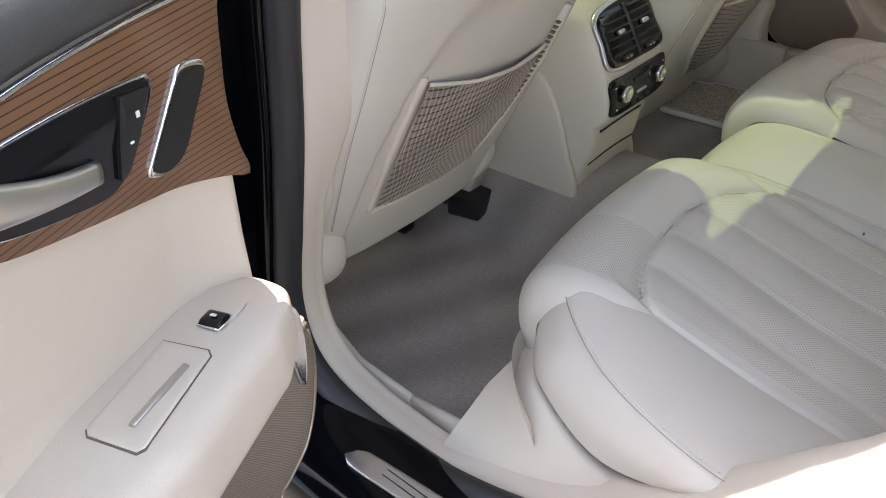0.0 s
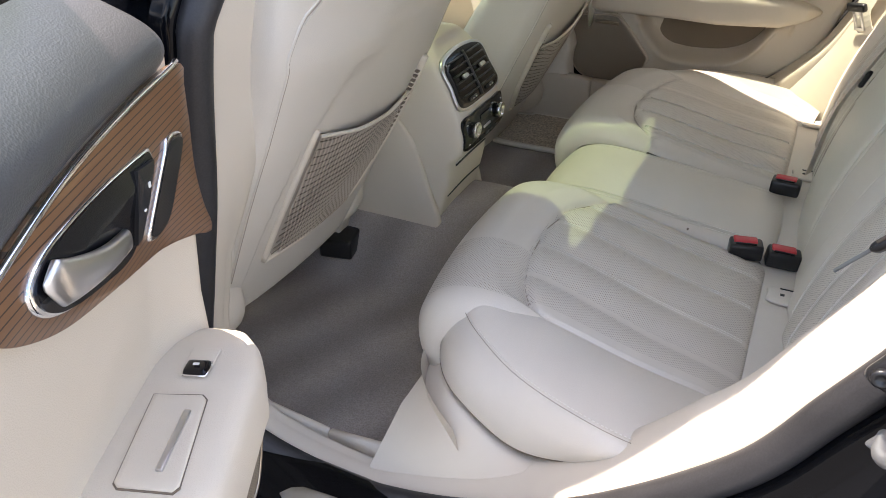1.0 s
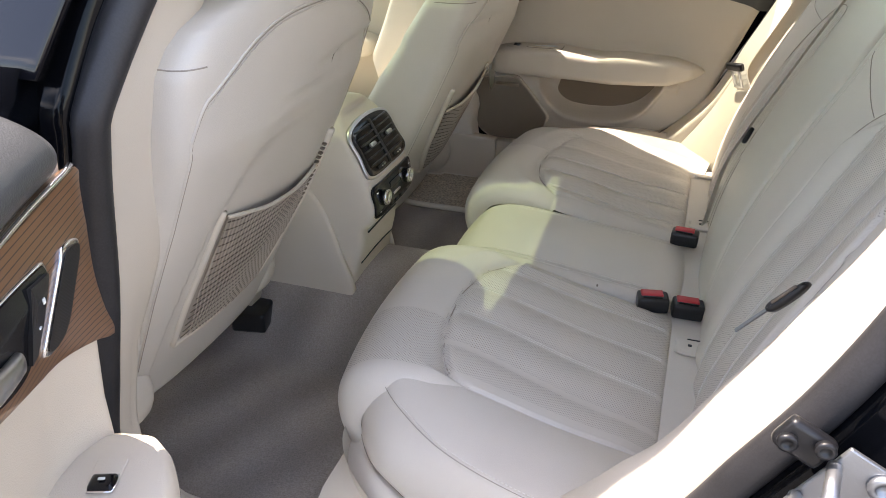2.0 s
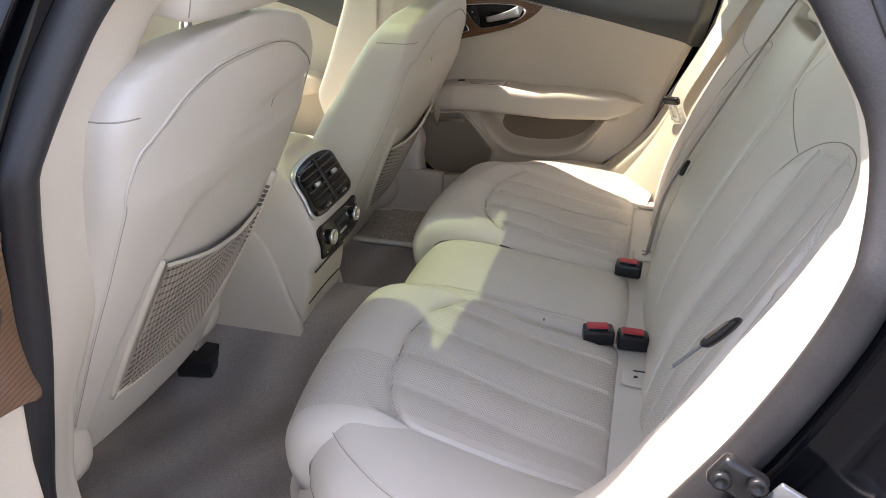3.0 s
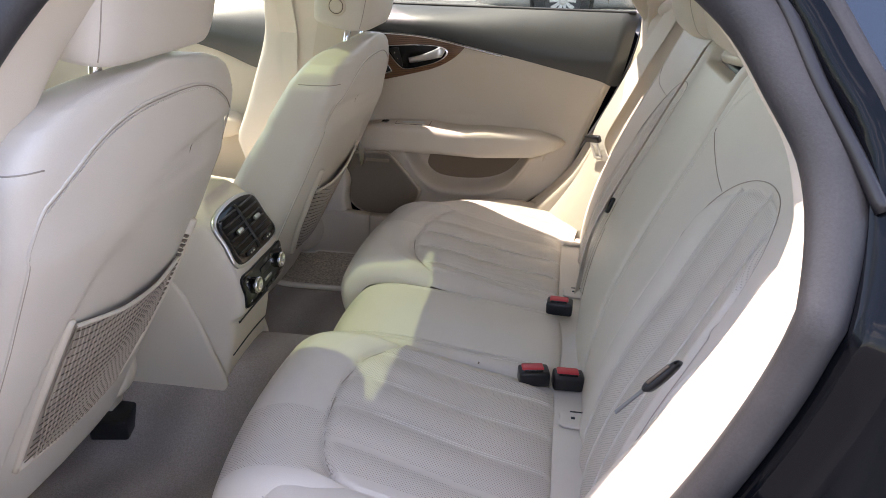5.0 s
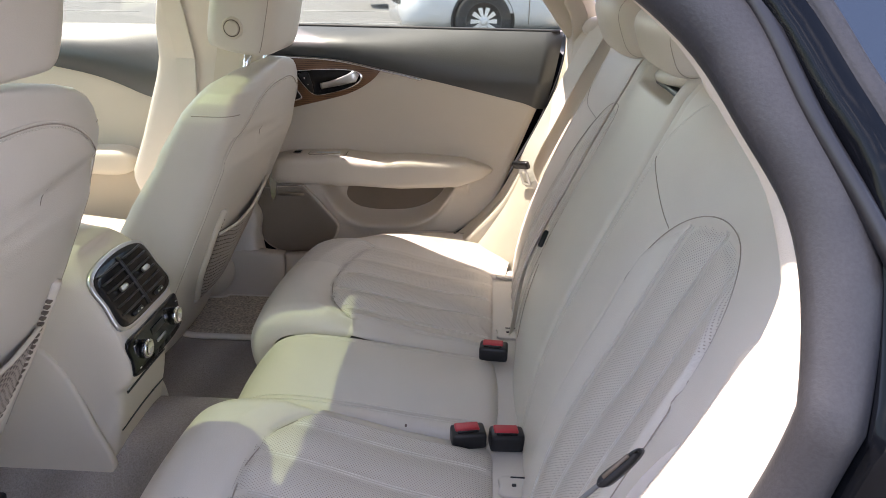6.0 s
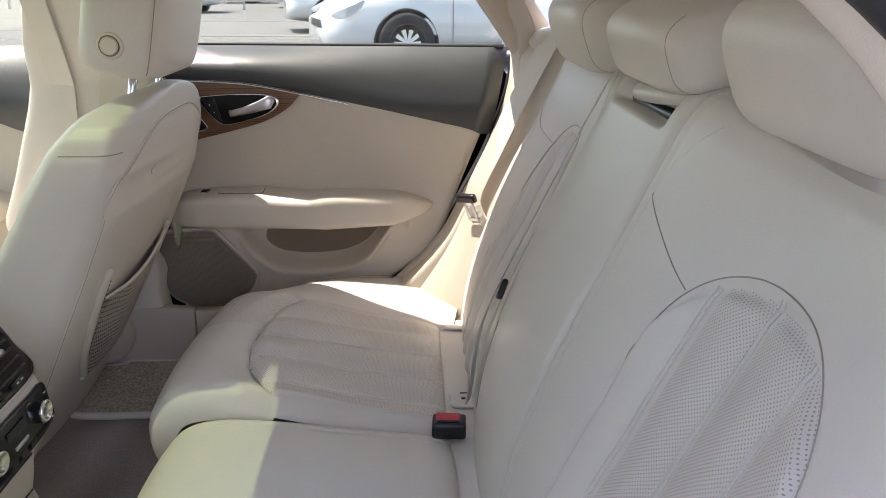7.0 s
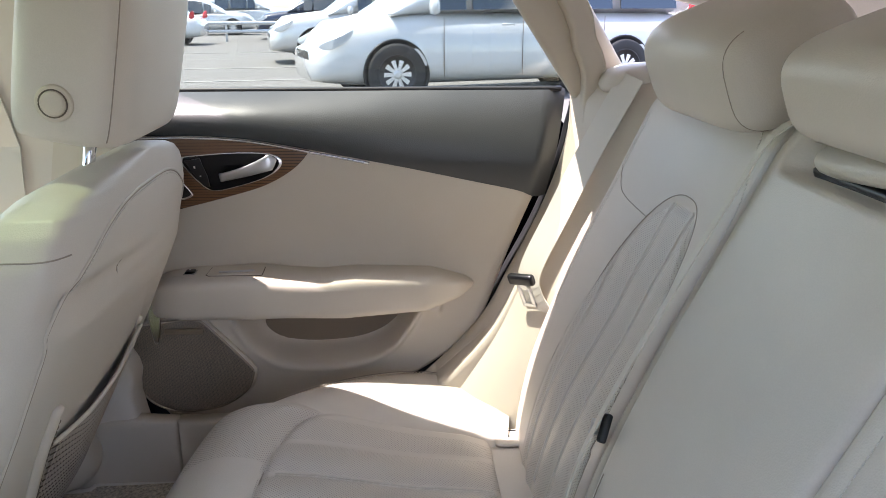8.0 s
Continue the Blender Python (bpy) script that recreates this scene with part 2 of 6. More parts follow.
def smooth_line(pts, n, closed=False):
    """n points evenly spaced along a Catmull-Rom curve through pts."""
    p = np.array(pts, dtype=float)
    k = len(p)
    out = []
    segs = k if closed else k - 1
    for i in range(segs):
        if closed:
            a, b, c, d = p[(i - 1) % k], p[i], p[(i + 1) % k], p[(i + 2) % k]
        else:
            a, b, c, d = p[max(i - 1, 0)], p[i], p[i + 1], p[min(i + 2, k - 1)]
        for t in np.linspace(0, 1, 24, endpoint=False):
            out.append(0.5 * (2 * b + (c - a) * t + (2 * a - 5 * b + 4 * c - d) * t * t + (3 * b - a - 3 * c + d) * t ** 3))
    out.append(p[0] if closed else p[-1])
    out = np.array(out)
    s = np.concatenate([[0], np.cumsum(np.linalg.norm(np.diff(out, axis=0), axis=1))])
    at = np.linspace(0, s[-1], n + 1 if closed else n)
    res = np.stack([np.interp(at, s, out[:, i]) for i in range(out.shape[1])], 1)
    return res[:-1] if closed else res


def sgn_pow(v, e):
    return math.copysign(abs(v) ** e, v)


def ring(c, ax, ay, a, b, p=2.5, n=40):
    """A rounded-rectangle ring about c in the plane of ax, ay."""
    c, ax, ay = np.array(c, float), np.array(ax, float), np.array(ay, float)
    out = []
    for i in range(n):
        t = 2 * math.pi * i / n
        out.append(c + ax * a * sgn_pow(math.cos(t), 2 / p) + ay * b * sgn_pow(math.sin(t), 2 / p))
    return out


def loft(rings, cap=True):
    n = len(rings[0])
    verts = [v for r in rings for v in r]
    faces = grid_faces(len(rings), n, wrap_v=True)
    if cap:
        for k, r in ((0, rings[0]), (len(rings) - 1, rings[-1])):
            verts.append(np.mean(np.array(r), axis=0))
            c = len(verts) - 1
            for j in range(n):
                a, b = k * n + j, k * n + (j + 1) % n
                faces.append((b, a, c) if k else (a, b, c))
    return verts, faces


def tube(pts, r, n=10, flat=1.0, normal=None, cap=True):
    """A tube along pts; flat squeezes it across normal."""
    p = np.array(pts, float)
    tang = np.gradient(p, axis=0)
    tang /= np.linalg.norm(tang, axis=1)[:, None] + 1e-12
    ref = np.array(normal if normal is not None else (0, 0, 1), float)
    rings = []
    for q, t in zip(p, tang):
        a = np.cross(t, ref)
        if np.linalg.norm(a) < 1e-3:
            a = np.cross(t, (1, 0.1, 0))
        a /= np.linalg.norm(a)
        b = np.cross(a, t)
        rings.append([q + r * math.cos(2 * math.pi * i / n) * a + r * flat * math.sin(2 * math.pi * i / n) * b for i in range(n)])
    return loft(rings, cap)


def put_tube(name, pts, r, mat, parent, label="", n=10, flat=1.0, normal=None):
    v, f = tube(pts, r, n, flat, normal)
    return mesh(name, v, f, mat, parent, label)


def add_box(bm, size, m=None, bevel=0.0, segments=2):
    """A box of that size about the origin of m, with rounded edges."""
    g = bmesh.ops.create_cube(bm, size=1.0)
    bmesh.ops.scale(bm, vec=size, verts=g["verts"])
    if bevel:
        e = list({e for v in g["verts"] for e in v.link_edges})
        r = bmesh.ops.bevel(bm, geom=e, offset=bevel, segments=segments, profile=0.6, affect="EDGES")
        vs = list({v for f in r["faces"] for v in f.verts} | {v for v in g["verts"] if v.is_valid})
    else:
        vs = g["verts"]
    if m is not None:
        bmesh.ops.transform(bm, matrix=m, verts=vs)
    return vs


def put_box(name, at, size, mat, parent=None, bevel=0.004, turn=(0, 0, 0), label=""):
    bm = bmesh.new()
    add_box(bm, size, pose(*at, *turn), bevel)
    if parent:
        return part(name, bm, mat, parent, label)
    me = bpy.data.meshes.new(name)
    bm.to_mesh(me)
    bm.free()
    me.materials.append(mat)
    return new(name, me)


def plate(poly, place, thick, bevel=0.0, inset_steps=2):
    """A slab with a rounded rim: poly is a 2D outline, place(u, v, d) gives the point at height d above its sheet."""
    p = np.array(poly, float)
    c = p.mean(axis=0)
    rings2 = [(p, 0.0), (p, thick - bevel)]
    if bevel:
        nrm = np.roll(p, -1, 0) - np.roll(p, 1, 0)
        nrm = np.stack([nrm[:, 1], -nrm[:, 0]], 1)
        nrm /= np.linalg.norm(nrm, axis=1)[:, None] + 1e-12
        area = 0.5 * np.sum(p[:, 0] * np.roll(p[:, 1], -1) - np.roll(p[:, 0], -1) * p[:, 1])
        if area < 0:
            nrm = -nrm
        for k in range(1, inset_steps + 1):
            a = math.pi / 2 * k / inset_steps
            rings2.append((p - nrm * bevel * (1 - math.cos(a)), thick - bevel + bevel * math.sin(a)))
    n = len(p)
    verts, uv = [], []
    for q, d in rings2:
        for u, v in q:
            verts.append(place(u, v, d))
            uv.append((u, v))
    faces = grid_faces(len(rings2), n, wrap_v=True)
    # close the face by rings that shrink to the middle, so that it follows a curved sheet
    last = len(rings2) - 1
    q = rings2[-1][0]
    for k in (0.85, 0.7, 0.55, 0.4, 0.25, 0.1):
        for u, v in c + (q - c) * k:
            verts.append(place(u, v, thick))
            uv.append((u, v))
    faces += [tuple(x + last * n for x in f) for f in grid_faces(7, n, wrap_v=True)]
    verts.append(place(c[0], c[1], thick))
    uv.append(tuple(c))
    k = len(verts) - 1
    base = (last + 6) * n
    faces += [(base + (j + 1) % n, base + j, k) for j in range(n)]
    faces.append(tuple(range(n))[::1])
    return verts, faces, uv


def put_plate(name, poly, place, thick, mat, parent, bevel=0.0, label=""):
    v, f, uv = plate(poly, place, thick, bevel)
    return mesh(name, v, f, mat, parent, label, uv=uv, smooth=bevel > 0)


def rounded(pts, n=48):
    return smooth_line(pts, n, closed=True)


def stitches(name, pts, parent, pitch=0.006, length=0.0036, r=0.0007, label=""):
    """A row of short thread stitches along a line, as one mesh."""
    p = np.array(pts, float)
    s = np.concatenate([[0], np.cumsum(np.linalg.norm(np.diff(p, axis=0), axis=1))])
    verts, faces = [], []
    for a in np.arange(0, s[-1] - length, pitch):
        q = [np.array([np.interp(x, s, p[:, i]) for i in range(3)]) for x in (a, a + length)]
        t = q[1] - q[0]
        t /= np.linalg.norm(t) + 1e-12
        side = np.cross(t, (0.3, 0.5, 0.8))
        side /= np.linalg.norm(side)
        up = np.cross(side, t)
        k = len(verts)
        for e in q:
            verts += [e + side * r, e + up * r, e - side * r, e - up * r]
        faces += [(k + i, k + (i + 1) % 4, k + 4 + (i + 1) % 4, k + 4 + i) for i in range(4)]
        faces += [(k, k + 1, k + 2, k + 3), (k + 4, k + 5, k + 6, k + 7)]
    ob = mesh(name, verts, faces, M_STITCH, parent, label)
    return tagged(ob, kind="stuff")


def gauss(v, w):
    return math.exp(-(v / w) ** 2)


# ---- ground and the parking lot ----
def lot_z(y):
    """The lot rises a little away from the car."""
    return 0.009 * min(max(0.0, y - 1.5), 9.0)


def ground():
    xs = np.concatenate([np.linspace(-900, -40, 10), np.linspace(-36, 36, 37), np.linspace(40, 900, 10)])
    ys = np.concatenate([np.linspace(-900, -40, 10), np.linspace(-36, 1.5, 20), np.linspace(2, 12, 12), np.linspace(14, 80, 20), np.linspace(100, 900, 8)])
    verts = [(x, y, lot_z(y)) for x in xs for y in ys]
    ob = mesh("ground", verts, grid_faces(len(xs), len(ys)), M_ASPHALT)
    return tagged(ob, "pale worn concrete parking lot in full sun", "parking lot", kind="structure")


ground()


# ---- opening of the rear door, seal and trims ----
OPENING = [(-0.66, 1.12), (-0.70, 1.03), (-0.735, 0.90), (-0.765, 0.74), (-0.80, 0.60), (-0.83, 0.47), (-0.815, 0.375), (-0.75, 0.325), (-0.62, 0.305),
           (-0.52, 0.315), (-0.40, 0.355), (-0.26, 0.435), (-0.115, 0.575), (-0.05, 0.69), (0.0, 0.79), (0.04, 0.90), (0.054, 0.985), (0.048, 1.05),
           (0.020, 1.10), (-0.020, 1.155), (-0.09, 1.205), (-0.20, 1.25), (-0.33, 1.275), (-0.46, 1.265), (-0.58, 1.21)]
LEAN_IN = 0.55
LOOP = smooth_line(OPENING, 220, closed=True)
LOOP_C = LOOP.mean(axis=0)


def loop_sweep(profile, side):
    """Sweeps a profile of (inset towards the opening's middle, distance from the car's middle) round the opening."""
    t = np.roll(LOOP, -1, 0) - np.roll(LOOP, 1, 0)
    nrm = np.stack([-t[:, 1], t[:, 0]], 1)
    nrm /= np.linalg.norm(nrm, axis=1)[:, None]
    if np.sum(nrm[0] * (LOOP_C - LOOP[0])) < 0:
        nrm = -nrm
    verts = []
    for (x, z), (nx, nz) in zip(LOOP, nrm):
        lean = LEAN_IN * max(0.0, z - 0.95)      # the side of the car leans in above the waist
        slim = float(np.interp(z, (0.40, 0.55, 0.80, 0.95, 1.03), (0.35, 1.0, 0.75, 0.22, 0.30))) if x > -0.4 else 0.35
        thin = float(np.interp(z, (0.93, 1.0), (1.0, 0.38))) if x > -0.4 else 1.0     # only a lip is left over the waist
        flat = float(np.interp(z, (0.96, 1.05), (1.0, -0.05)))                             # the outer flange is shallow beside the windows
        if side > 0 and z > 1.1:
            z += 0.035 * gauss(x + 0.15, 0.22)
        low = float(np.interp(x, (-0.58, -0.44), (1.0, 0.0))) * float(np.interp(z, (0.62, 0.80), (1.0, 0.0)))     # beside the footwell the trim is narrow and falls away
        band = float(np.interp(z, (0.93, 1.03), (0.60, 1.0)))                              # the seal is broader beside the windows
        for inset, y in profile:
            if y < 0.772 and inset > -0.08:
                y, inset = 0.772 - (0.772 - y) * (1 - 0.42 * low), inset - 0.036 * low * min(1.0, (0.772 - y) / 0.06)
            elif y < 0.772:
                y = 0.772 - (0.772 - y) * (1 - 0.42 * low)
            elif 0.765 < y < 0.815 and inset < 0:
                inset = -0.004 + (inset + 0.004) * band
            slim = 0.1 if side > 0 and x > -0.4 else slim
            k = inset * (slim if inset > 0 and y < 0.77 else 1.0)
            if y < 0.772:
                y, k = 0.772 - (0.772 - y) * thin, k if k > 0 else k * (0.4 + 0.6 * thin)
            elif y > 0.812:
                y = 0.812 + (y - 0.812) * flat
            if side > 0 and z > 1.0 and x > -0.3:
                k = max(k, -0.035)
            up = z + nz * k
            if side < 0 and x > -0.2 and inset < -0.07 and y > 0.803:      # the flange passes behind the quarter window
                y -= float(np.interp(up, (1.02, 1.06), (0.0, 1.0))) * (0.03 + LEAN_IN * max(0.0, up - max(z, 0.95)))
            verts.append((x + nx * k, side * (y - lean), up))
    return verts, grid_faces(len(LOOP), len(profile), wrap_u=True)


def rounded_profile(pts, n):
    return [tuple(p) for p in smooth_line(pts, n)]


def door_opening(side, group):
    rim = thing("door_opening", "door opening lined with beige trim and a black rubber seal", "door opening", (0, side * 0.7, 0.4), kind="structure")
    off = rim.location
    v, f = loop_sweep(rounded_profile([(-0.09, 0.665), (-0.03, 0.668), (0.012, 0.674), (0.033, 0.69), (0.034, 0.715), (0.024, 0.745), (0.008, 0.765), (-0.012, 0.772), (-0.03, 0.772)], 26), side)
    mesh("trim", [np.array(p) - off for p in v], f, M_TRIM, rim, "smooth beige moulded trim")
    bulb = [(-0.012 + 0.024 * math.cos(t), 0.784 + 0.021 * math.sin(t)) for t in np.linspace(-0.6, math.pi + 0.6, 20)]
    v, f = loop_sweep(bulb + [bulb[0]], side)
    mesh("seal", [np.array(p) - off for p in v], f, M_RUBBER, rim, "dusty black rubber seal")
    flap = [(-0.030, 0.780), (-0.036, 0.786), (-0.039, 0.797), (-0.043, 0.800), (-0.050, 0.798), (-0.053, 0.794), (-0.056, 0.798), (-0.064, 0.797), (-0.068, 0.790), (-0.069, 0.780)]
    v, f = loop_sweep(flap, side)
    mesh("seal_flap", [np.array(p) - off for p in v], f, M_RUBBER, rim, "ribbed outer rubber flap")
    v, f = loop_sweep([(-0.03, 0.76), (-0.03, 0.80), (-0.05, 0.806), (-0.075, 0.808), (-0.082, 0.83), (-0.088, 0.85), (-0.10, 0.858), (-0.125, 0.862), (-0.135, 0.885), (-0.15, 0.90), (-0.19, 0.905)], side)
    mesh("body_flange", [np.array(p) - off for p in v], f, M_PAINT, rim, "glossy black painted door flange")
    return rim


for s in (-1, 1):
    door_opening(s, "")


# ---- floor ----
def floor_z(x, y):
    tunnel = 0.16 * math.exp(-((y + 0.03) / 0.17) ** 4)
    ease = min(1.0, max(0.0, (y - 0.27) / 0.16))
    return 0.225 + tunnel + 0.062 * ease * ease * (3 - 2 * ease)


def car_floor():
    xs, ys = np.linspace(-1.6, 0.3, 60), np.linspace(-0.70, 0.70, 90)
    verts = [(x, y, floor_z(x, y) + 0.002 * noise.noise((x * 9, y * 9, 0))) for x in xs for y in ys]
    nv = len(verts)
    verts += [(x, y, 0.19) for x in (xs[0], xs[-1]) for y in (ys[0], ys[-1])]
    f = grid_faces(60, 90)
    f.append((nv, nv + 1, nv + 3, nv + 2))
    ob = mesh("floor", verts, f, M_CARPET)
    return tagged(ob, "greyish beige cut pile carpet with vacuum stripes", "car carpet", kind="structure")


car_floor()


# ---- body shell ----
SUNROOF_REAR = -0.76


def shell():
    roof = thing("roof", "car roof with beige headliner", "car roof", (0, 0, 1.36), kind="structure")
    xs, ys = np.linspace(-1.42, 1.2, 80), np.linspace(-0.55, 0.55, 60)
    top, low = [], []
    for x in xs:
        for y in ys:
            z = 1.375 - 0.05 * (y / 0.55) ** 2 - 0.06 * ((x + 0.3) / 1.3) ** 2 - 0.02 * max(0, x) ** 2
            top.append((x, y, z - 1.36))
            low.append((x, y, z - 1.36 - 0.035))
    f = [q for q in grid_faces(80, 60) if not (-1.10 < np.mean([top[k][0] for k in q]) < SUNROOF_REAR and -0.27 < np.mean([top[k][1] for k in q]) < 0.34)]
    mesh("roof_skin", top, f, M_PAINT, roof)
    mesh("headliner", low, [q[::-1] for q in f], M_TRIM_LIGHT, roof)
    tail = thing("tailgate", "rear bulkhead of the car behind the seat", "car body", (1.2, 0, 0.6), kind="structure")
    put_box("parcel_shelf", (-0.60, 0, 0.36), (0.85, 1.3, 0.03), M_TRIM_LIGHT, tail)
    put_box("bulkhead", (-0.85, 0, -0.05), (0.03, 1.3, 0.8), M_BLACK, tail)
    glass = mesh("rear_window", [(x, y, z) for x, z in ((-0.02, 0.70), (0.0, 0.705), (0.75, 0.36), (0.73, 0.355)) for y in (-0.58, 0.58)],
                 [(0, 1, 3, 2), (2, 3, 5, 4), (4, 5, 7, 6), (6, 7, 1, 0), (0, 2, 4, 6), (1, 3, 5, 7)], M_GLASS_DARK, tail, smooth=False)


shell()


# ---- rear bench ----
def cushion_profile(kind):
    if kind == "outer":
        p = [(-0.118, 0.430), (-0.135, 0.450), (-0.26, 0.474), (-0.40, 0.510), (-0.49, 0.522), (-0.555, 0.508), (-0.592, 0.465), (-0.597, 0.41), (-0.575, 0.35), (-0.545, 0.25)]
    else:
        p = [(-0.118, 0.430), (-0.135, 0.450), (-0.26, 0.468), (-0.40, 0.486), (-0.49, 0.490), (-0.545, 0.472), (-0.575, 0.425), (-0.57, 0.36), (-0.545, 0.25)]
    return smooth_line(p, 150)


def line_normals(p):
    t = np.gradient(p, axis=0)
    t /= np.linalg.norm(t, axis=1)[:, None]
    return np.stack([t[:, 1], -t[:, 0]], 1)


FLUTE_F, FLUTE_R = (0.205, 0.285, 0.37, 0.455), (0.215, 0.305, 0.40, 0.485)
ARCH = smooth_line([(0.545, -0.395), (0.53, -0.424), (0.48, -0.447), (0.41, -0.460), (0.31, -0.462), (0.24, -0.450), (0.20, -0.432), (0.165, -0.40)], 60)   # distance out, x


def arch_x(y):
    return float(np.interp(y, ARCH[::-1, 0], ARCH[::-1, 1]))


def outer_cushion(bench, side):
    p = cushion_profile("outer")
    nrm = line_normals(p)
    ys = np.linspace(0.135, 0.59, 230)
    s = np.concatenate([[0], np.cumsum(np.linalg.norm(np.diff(p, axis=0), axis=1))])
    verts, uv, fm = [], [], []

    def offset(x, z, y):
        d = 0.0
        front = x < arch_x(y)
        if z > 0.40 and x > -0.57 and 0.165 < y < 0.545:
            d -= 0.006 * gauss(x - arch_x(y), 0.0035) + 0.004 * gauss(x - arch_x(y), 0.012)
        if not front and 0.175 < y < 0.545:
            k = (x + 0.46) / 0.34
            lines = [a + (b - a) * k for a, b in zip(FLUTE_F, FLUTE_R)]
            dist = min(abs(y - q) for q in lines)
            d += 0.0055 * (1 - gauss(dist, 0.022)) * min(1.0, max(0.0, (-0.128 - x) / 0.04))
        if front:
            d += 0.010 * min(1.0, max(0.0, (arch_x(y) - x) / 0.05)) if z > 0.47 else 0.010
        edge_in, edge_out = y - 0.135, 0.59 - y
        r = 0.05
        for e in (edge_in, edge_out if front else 1):
            if e < r:
                d -= r * (1 - math.sqrt(max(0, 1 - (1 - e / r) ** 2))) * (1.0 if front else 0.5)
        return d

    for i, ((x, z), n) in enumerate(zip(p, nrm)):
        for y in ys:
            bow = 0.035 * (1 - ((y - 0.30) / 0.29) ** 2) - 0.014
            xx = x - bow * min(1.0, max(0.0, (-0.40 - x) / 0.12))
            d = offset(x, z, y)
            verts.append((xx + n[0] * d, side * y, z + n[1] * d))
            uv.append((s[i], y))
    faces = grid_faces(len(p), len(ys))
    for (a, b, c, d) in faces:
        i, j = a // len(ys), a % len(ys)
        y, x = ys[j], p[i][0]
        rib = min(abs(y - (q + (r - q) * (x + 0.46) / 0.34)) for q, r in zip(FLUTE_F, FLUTE_R)) < 0.006
        fm.append(1 if ((0.175 < y < 0.525 and x > arch_x(y) and not rib) or (x <= arch_x(y) and 0.40 < y < 0.545 and p[i][1] > 0.44)) else 0)
    ob = mesh("seat_cushion", verts, faces, [M_LEATHER, M_PERF], bench, "fluted, perforated beige leather cushion", uv=uv, face_mats=fm)
    grid = np.array(verts).reshape(len(p), len(ys), 3)
    tops = int(np.argmax(p[:, 1])) + 8

    def on(x, y, d=0.0):
        """A point on the top of the cushion."""
        j = int(np.argmin(abs(ys - y)))
        col = grid[:tops, j]
        return np.array((x, side * y, float(np.interp(-x, -col[:, 0], col[:, 2])) + d))
    
    def bowed(y, x):
        return x - (0.035 * (1 - ((y - 0.30) / 0.29) ** 2) - 0.014) * min(1.0, max(0.0, (-0.40 - x) / 0.12))
    put_tube("seam", smooth_line([on(bowed(y, x), y, -0.0003) for y, x in ARCH[::6]], 80), 0.0011, M_CREASE, ob, n=6)
    for a, b in list(zip(FLUTE_F, FLUTE_R))[:3]:
        for w in (-0.0025, 0.0025):
            stitches("stitching", [on(x, a + (b - a) * (x + 0.46) / 0.34 + w, 0.0006) for x in np.linspace(-0.13, arch_x(a) + 0.006, 50)], ob, 0.0052, 0.0038, 0.0008)
    return ob


TOP_LINE = cushion_profile("outer")
TOP_LINE = TOP_LINE[:int(np.argmax(TOP_LINE[:, 1]))]


def cushion_top(x):
    return float(np.interp(-x, -TOP_LINE[:, 0], TOP_LINE[:, 1]))


